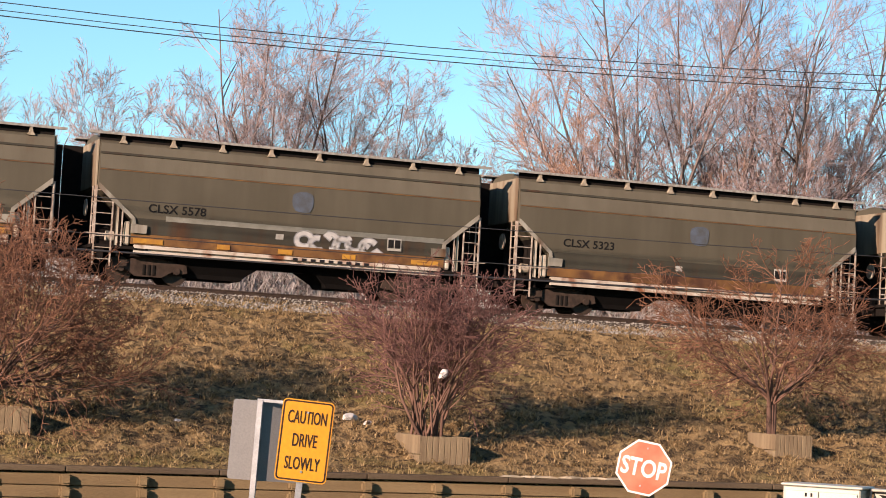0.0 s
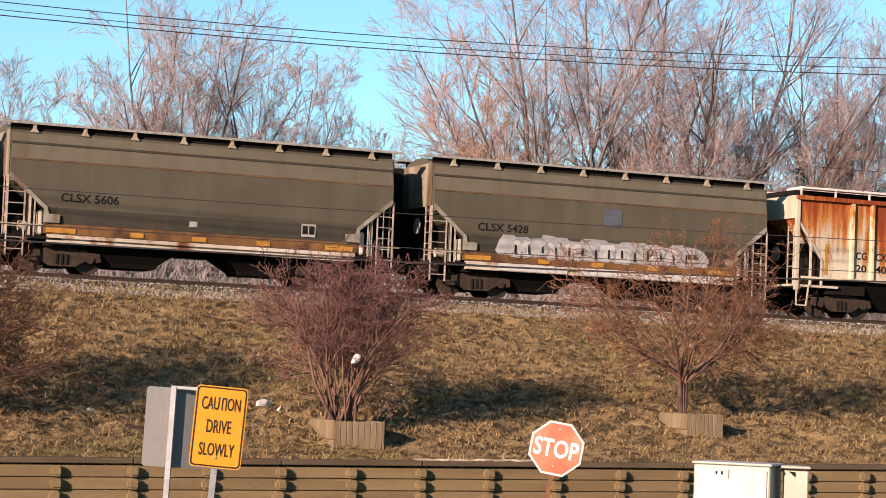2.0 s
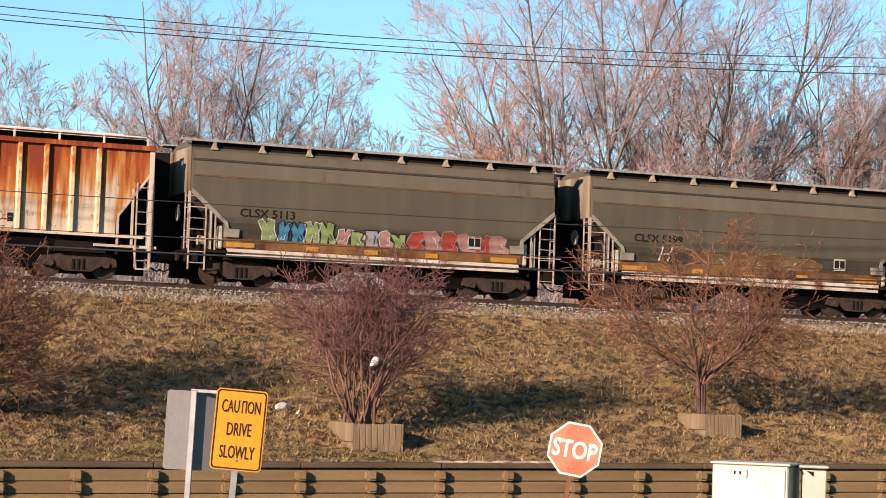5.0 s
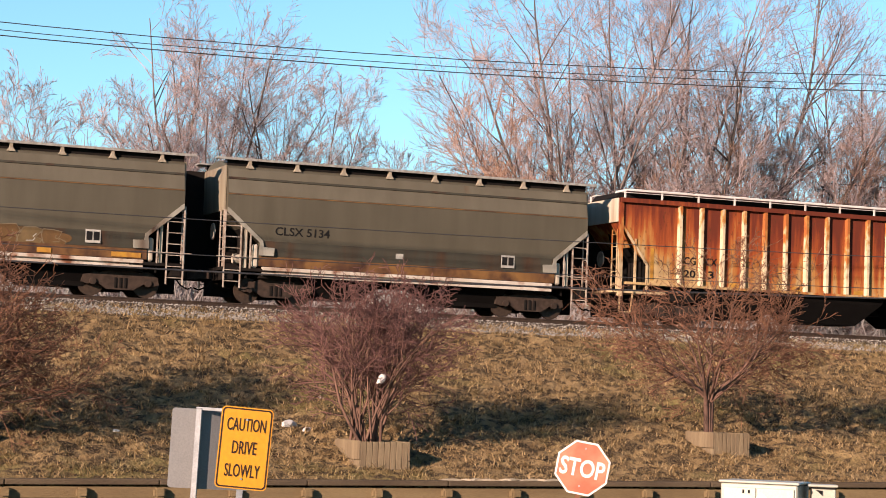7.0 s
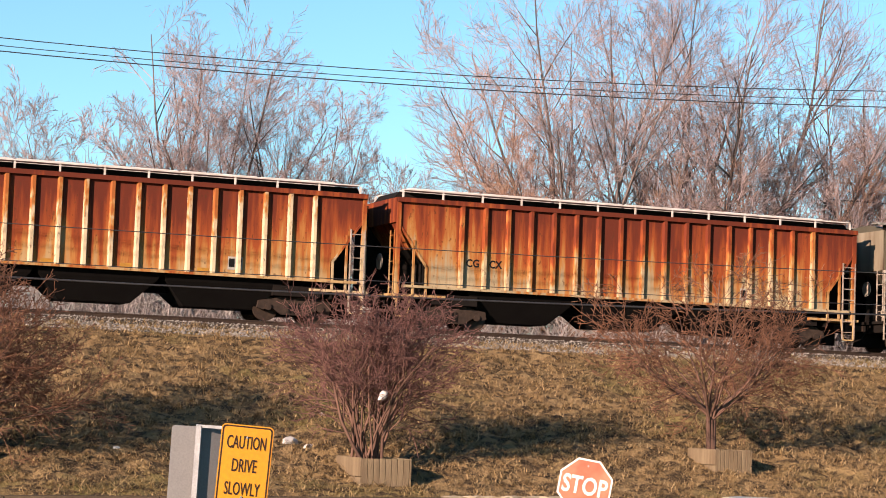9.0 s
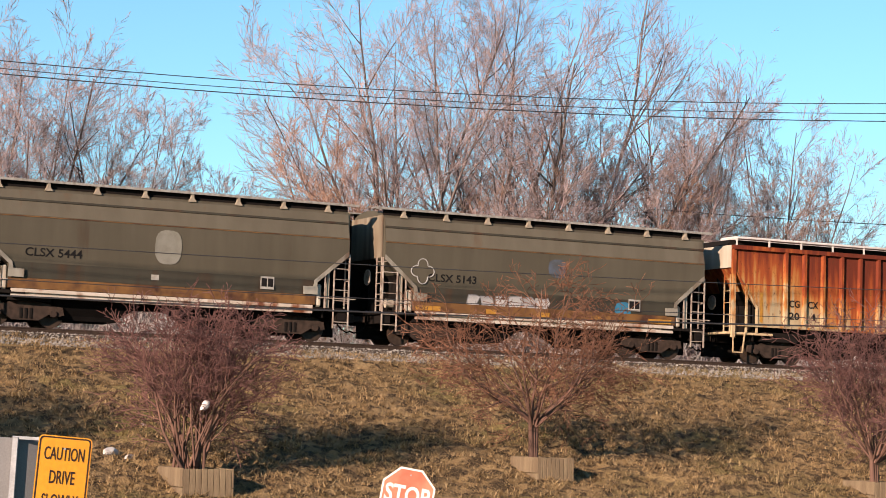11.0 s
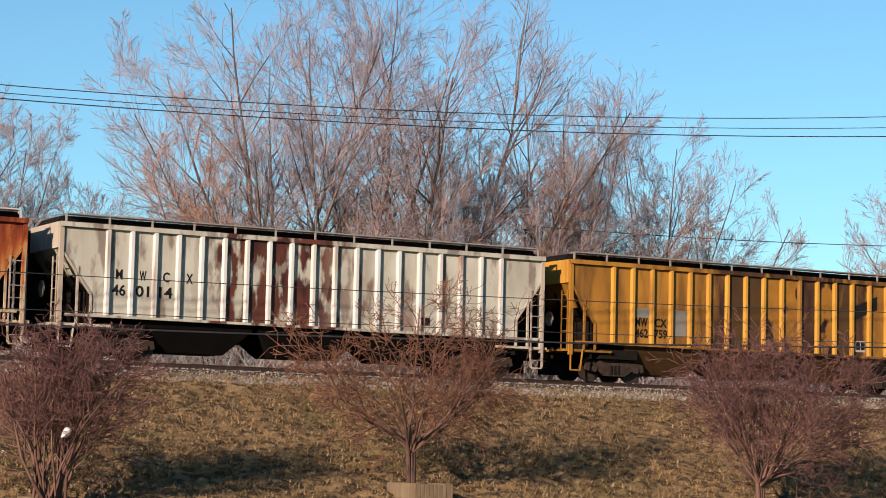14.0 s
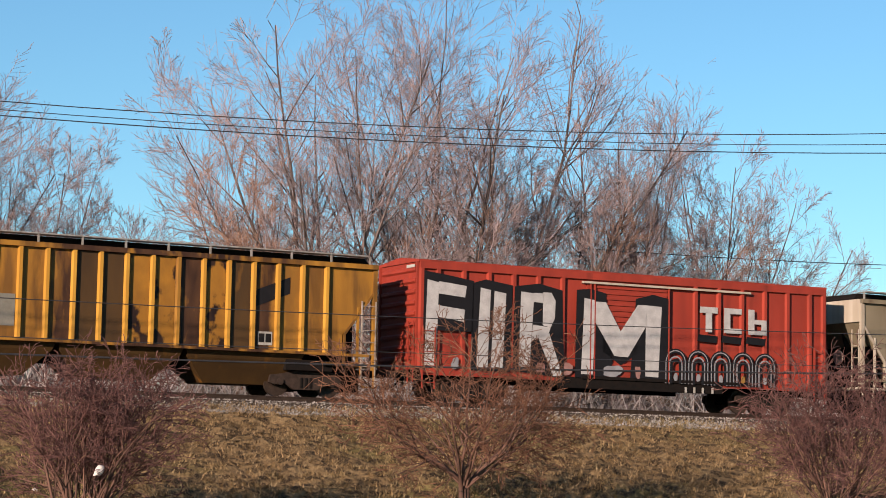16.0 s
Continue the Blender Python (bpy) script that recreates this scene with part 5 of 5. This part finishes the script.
    part("cloud_outline", ring, SP_WHITE, c, "white sprayed cloud outline")
    blob(c, 9.35, 1.66, 0.8, 0.6, 7, SP_BLUE, "blue patch")

    rust = "ribbed three-bay covered hopper wagon, white paint rusted through"
    r1 = ribbed_hopper(RUSTY_PALE, PALE, ROOF_WHITE, RIB_LEN, rib_paint=RIB_PALE, cap=PALE)
    r2 = ribbed_hopper(RUSTY, RIB_RUST, ROOF_WHITE, RIB_LEN, rib_paint=RIB_PALE, cap=PALE)
    r3 = ribbed_hopper(RUSTY_DEEP, RUSTY, ROOF_WHITE, RIB_LEN, rib_paint=RIB_RUST)
    r4 = ribbed_hopper(RUSTY_DEEP, RIB_RUST, ROOF_WHITE, RIB_LEN, rib_paint=RIB_RUST, cap=PALE)
    white = ribbed_hopper(WHITE_CAR, PALE, WALKWAY, 17.75, cover=False, ribs=19, lead=1.6, rib_paint=RIB_WHITE)
    yellow = ribbed_hopper(YELLOW_CAR, YELLOW_CAR, WALKWAY, 16.85, cover=False, ribs=17, rib_paint=YELLOW_LIT, bay=YELLOW_BAY, lead=1.81, cap=YELLOW_LIT)
    tan = ribbed_hopper(TAN_CAR, PALE, WALKWAY, 17.4, cover=False, ribs=17)
    red = boxcar(16.2)
    for q, car, label in ((68.85, r1, rust), (129.65, r2, rust + " to orange"), (148.15, r3, rust + " to dark brown"), (194.76, r4, rust + " to deep brown"),
                          (213.25, white, "white ribbed three-bay covered hopper with rust patches"), (232.1, yellow, "yellow ribbed covered hopper stained black and brown"),
                          (250.5, red, "red boxcar with large white and black graffiti"), (268.3, tan, "tan ribbed covered hopper wagon")):
        tagged(car, label, "train car", "freight wagons")
        cars.append((q, car))
    ym = -1.468
    def bays(car, words, z, size, first, step, wide=0.46):
        for k, word in enumerate(words):
            if word:
                writing(word, size, wide * (0.5 if len(word) == 1 else 1.4 if len(word) == 3 else 1), MARK_BLACK, car, pose(first + step * k, ym, z))

    for car, top, low in ((r1, ("CG", "CX"), ("20", "40", "8")), (r2, ("CG", "CX"), ("20", "3")), (r3, ("CG", "CX"), ()), (r4, ("CG", "CX"), ("20", "4"))):
        bays(car, top, 2.25, 0.27, 2.72, 0.834)
        bays(car, low, 1.80, 0.27, 2.72, 0.834)
    bays(white, "MWCX", 2.72, 0.32, 2.0, 0.8)
    bays(white, ("46", "01", "14"), 2.22, 0.36, 2.0, 0.8)
    bays(yellow, ("MW", "CX"), 2.20, 0.32, 3.055, 0.83, 0.52)
    bays(yellow, ("462", "759"), 1.80, 0.32, 3.055, 0.83, 0.40)
    marks(yellow, 2.71, 2.36, 0.7, 0.35, PALE_GREY, "grey painted-out panel", ym)
    marks(yellow, 4.36, 1.75, 0.66, 0.95, PALE_GREY, "grey painted-out panel", ym)
    part("paint_bar", Geo().prism([(12.65, 2.72), (13.85, 3.2), (13.85, 3.72), (12.65, 3.24)], ym - 0.004, ym), SP_BLACK, yellow, "slanted black tag")
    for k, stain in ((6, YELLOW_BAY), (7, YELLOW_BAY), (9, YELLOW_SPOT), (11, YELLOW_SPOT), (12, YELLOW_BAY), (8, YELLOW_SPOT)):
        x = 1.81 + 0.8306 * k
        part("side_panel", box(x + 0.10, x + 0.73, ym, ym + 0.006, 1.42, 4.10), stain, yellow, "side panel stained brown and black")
    for car in (r1, r2, r3, r4, white, yellow, tan):
        data_panel(car, RIB_LEN - 4.6, 1.55, ym)
    for car in (r1, r2, r4):
        for x in (4.3, 6.8, 9.3, 11.8):
            marks(car, x, 1.42, 0.38, 0.14, REFLECT, "yellow reflective stripe", ym, "reflector")
        marks(car, 1.2, 1.5, 0.13, 1.1, REFLECT, "yellow upright stripe", ym, "reflector")
    boxcar_paint(red)
    return cars


# seconds and metres the train has gone
RUN = [(0, 0.0), (0.5, 7.0), (1, 14.05), (1.5, 21.07), (2, 28.1), (2.5, 35.0), (3, 41.9), (5.5, 76.5), (6, 83.35), (6.5, 90.1), (7, 96.85), (7.5, 103.5), (8, 110.1),
       (10.5, 143.7), (11, 150.3), (11.5, 157.0), (12, 163.4), (12.5, 169.8), (13, 176.4), (13.5, 183.0), (14, 189.5), (14.5, 196.1), (15, 202.6), (15.5, 209.2), (16, 215.85)]

build_ground()
build_track()
build_wall()
splinters()
build_signs()
build_cabinets()
build_cables()
planter(6.9, 53.0, 2.35, 1.5, 1.6, "weathered plank planter below a wide shrub")
planter(17.8, 51.9, 2.2, 1.24, 1.9, "weathered plank planter below a red shrub")
planter(28.28, 53.35, 2.68, 1.02, 1.6, "weathered plank planter below a forked shrub")
planter(38.0, 51.6, 2.27, 1.35, 1.5, "weathered plank planter below a dense shrub")
shrub(7.6, 53.9, 2.3, 21, 32, 4.0, (10, 82), 0.98, TWIG_ORANGE, "wide bare orange-twigged shrub on the slope", 0.5, (0.25, 0.0))
shrub(18.35, 53.0, 2.15, 22, 26, 4.0, (2, 29), 0.92, TWIG_RED, "upright bare red-twigged shrub in a planter")
shrub(28.6, 54.3, 2.62, 23, 20, 3.6, (8, 80), 1.0, TWIG_ORANGE, "forked bare shrub with spreading twigs", 1.0, (0.28, 0.0))
shrub(38.7, 52.6, 2.2, 24, 30, 3.8, (8, 78), 1.0, TWIG_RED, "dense bare dark red shrub in a planter", 0.7, (0.2, 0.0))

TREES = ((24.6, 94, 16.2, 11.5, TWIG_GREY), (29.2, 95, 15.8, 7.4, TWIG_GREY), (24.0, 91, 15.4, 5.4, TWIG_GREY), (19.4, 96, 13.4, 7.0, TWIG_GREY), (13.0, 95, 14.4, 5.6, TWIG_GREY), (7.0, 95, 13.6, 5.6, TWIG_GREY),
         (41.2, 92, 21.0, 12.4, TWIG_GREY), (45.6, 91, 21.4, 11.5, TWIG_GREY), (51.4, 93, 22.4, 10.0, TWIG_GREY), (56.2, 92, 19.8, 8.4, TWIG_GREY), (61.4, 92, 17.6, 7.8, TWIG_GREY), (66.0, 93, 15.0, 5.6, TWIG_GREY),
         (37.6, 90, 15.2, 5.6, TWIG_TAN), (47.8, 89, 15.6, 5.8, TWIG_TAN), (54.4, 90, 14.4, 5.4, TWIG_TAN), (59.2, 90, 13.8, 5.4, TWIG_TAN), (82.6, 94, 16.4, 8.6, TWIG_GREY))
for k, (s, n, h, w, tw) in enumerate(TREES):
    bare_tree(s, n, 4.4, h, w, 100 + k, tw, ("lower bare orange-tan" if tw is TWIG_TAN else "tall bare pinkish-grey") + " tree behind the railway", 14 if w < 6 else 22)


def thicket():
    w = Wood(77)
    for k in range(3800):
        s, n = w.rng.uniform(2, 84), w.rng.uniform(83, 98)
        out = Vector((w.rng.gauss(0, 0.25), w.rng.gauss(0, 0.25), 1)).normalized()
        w.grow(Vector((s, n, 4.3)), out, w.rng.uniform(2.5, 6.0), w.rng.uniform(0.02, 0.045), 3, SHRUB)
    ob = part("thicket", w.mesh("thicket", 0.0, 8.0), BRUSH)
    ob.matrix_basis = LINE
    tagged(ob, "low bare brushwood below the trees", "brushwood", kind="stuff")


thicket()
cars = build_train()

# ---- a van on the road below the wall ----
VAN_BLUE = plain("dark_blue_car_paint", (0.0079, 0.0114, 0.0352), (0.0062, 0.0088, 0.0255), 2.0, 0.2, 0.3)
TINTED = plain("tinted_window", (0.0062, 0.0079, 0.0088), (0.0088, 0.0106, 0.0114), 2.0, 0.08)
TYRE = plain("tyre_rubber", (0.0123, 0.0123, 0.0123), (0.0194, 0.0194, 0.0194), 9.0, 0.9)
LAMP_GLASS = plain("headlamp_glass", (0.3485, 0.3485, 0.3485), (0.2851, 0.2851, 0.2851), 6.0, 0.15)


def build_van():
    van = new("van")
    tagged(van, "dark blue passenger van driving along the road", "car")
    side = [(-2.45, 0.35), (-2.5, 0.8), (-2.42, 1.25), (-2.15, 1.85), (-1.6, 1.97), (0.3, 2.0), (0.75, 1.93), (1.65, 1.22), (2.4, 1.0), (2.5, 0.7), (2.45, 0.35)]
    part("body", rounded(Geo().prism(side, -0.95, 0.95), 0.06, segments=2), VAN_BLUE, van)
    for y0, y1 in ((-0.962, -0.955), (0.955, 0.962)):
        for a, b in ((-2.0, -0.75), (-0.65, 0.35)):
            part("side_window", Geo().prism([(a, 1.28), (b, 1.28), (b, 1.78), (a + 0.08, 1.78)], y0, y1), TINTED, van)
    part("windscreen", Geo().quad((0.82, -0.8, 1.90), (0.82, 0.8, 1.90), (1.62, 0.85, 1.27), (1.62, -0.85, 1.27)), TINTED, van)
    for y in (-0.72, 0.72):
        part("headlamp", rounded(box(2.38, 2.52, y - 0.16, y + 0.16, 0.72, 0.92), 0.03), LAMP_GLASS, van)
        for x in (-1.55, 1.5):
            part("wheel", Geo().beam((x, y * 1.36 - 0.1, 0.34), (x, y * 1.36 + 0.1, 0.34), 0.34, 18), TYRE, van)
    return van


van = build_van()


def litter(s, n, size, seed, label, lift=0.03):
    rng = random.Random(seed)
    bm = bmesh.new()
    bmesh.ops.create_icosphere(bm, subdivisions=2, radius=1)
    for v in bm.verts:
        k = 1 + 0.55 * noise.noise(v.co * 2.3 + Vector((seed, 0, 0)))
        v.co = Vector((v.co.x * size[0] * k, v.co.y * size[1] * k, v.co.z * size[2] * k))
    me = bpy.data.meshes.new("litter")
    bm.to_mesh(me)
    bm.free()
    ob = part("plastic_litter", me, SIGN_WHITE)
    ob.matrix_basis = LINE @ pose(s, n, ground_z(s, n) + lift, 0, 0, rng.uniform(0, 180))
    tagged(ob, label, "litter", "litter on the slope")


litter(17.05, 55.5, (0.30, 0.14, 0.16), 3, "crumpled white plastic sheet on the grass")
litter(17.5, 55.25, (0.30, 0.10, 0.09), 4, "crumpled white plastic sheet on the grass")
litter(18.8, 58.4, (0.11, 0.06, 0.05), 5, "small white plastic scrap on the grass")
litter(12.3, 54.6, (0.09, 0.05, 0.04), 6, "small white plastic scrap on the grass")
bag = bpy.data.meshes["litter"].copy()
snag = part("plastic_bag", bag, SIGN_WHITE)
snag.matrix_basis = pose(-2.02, 54.9, 3.71, 0, 40, 30) @ Matrix.Diagonal((0.30, 0.5, 0.9, 1))
tagged(snag, "white plastic bag snagged in the red shrub", "litter")


def motions():
    for q, car in cars:
        walk(car, [(t, LINE @ pose(q - x, TRACK_N, RAIL_Z)) for t, x in RUN])
    walk(van, [(t, LINE @ pose(16.6 + 14.5 * (t - 11.4), 43.0, 0)) for t in (0, 4, 8, 11, 12, 16)])


motions()
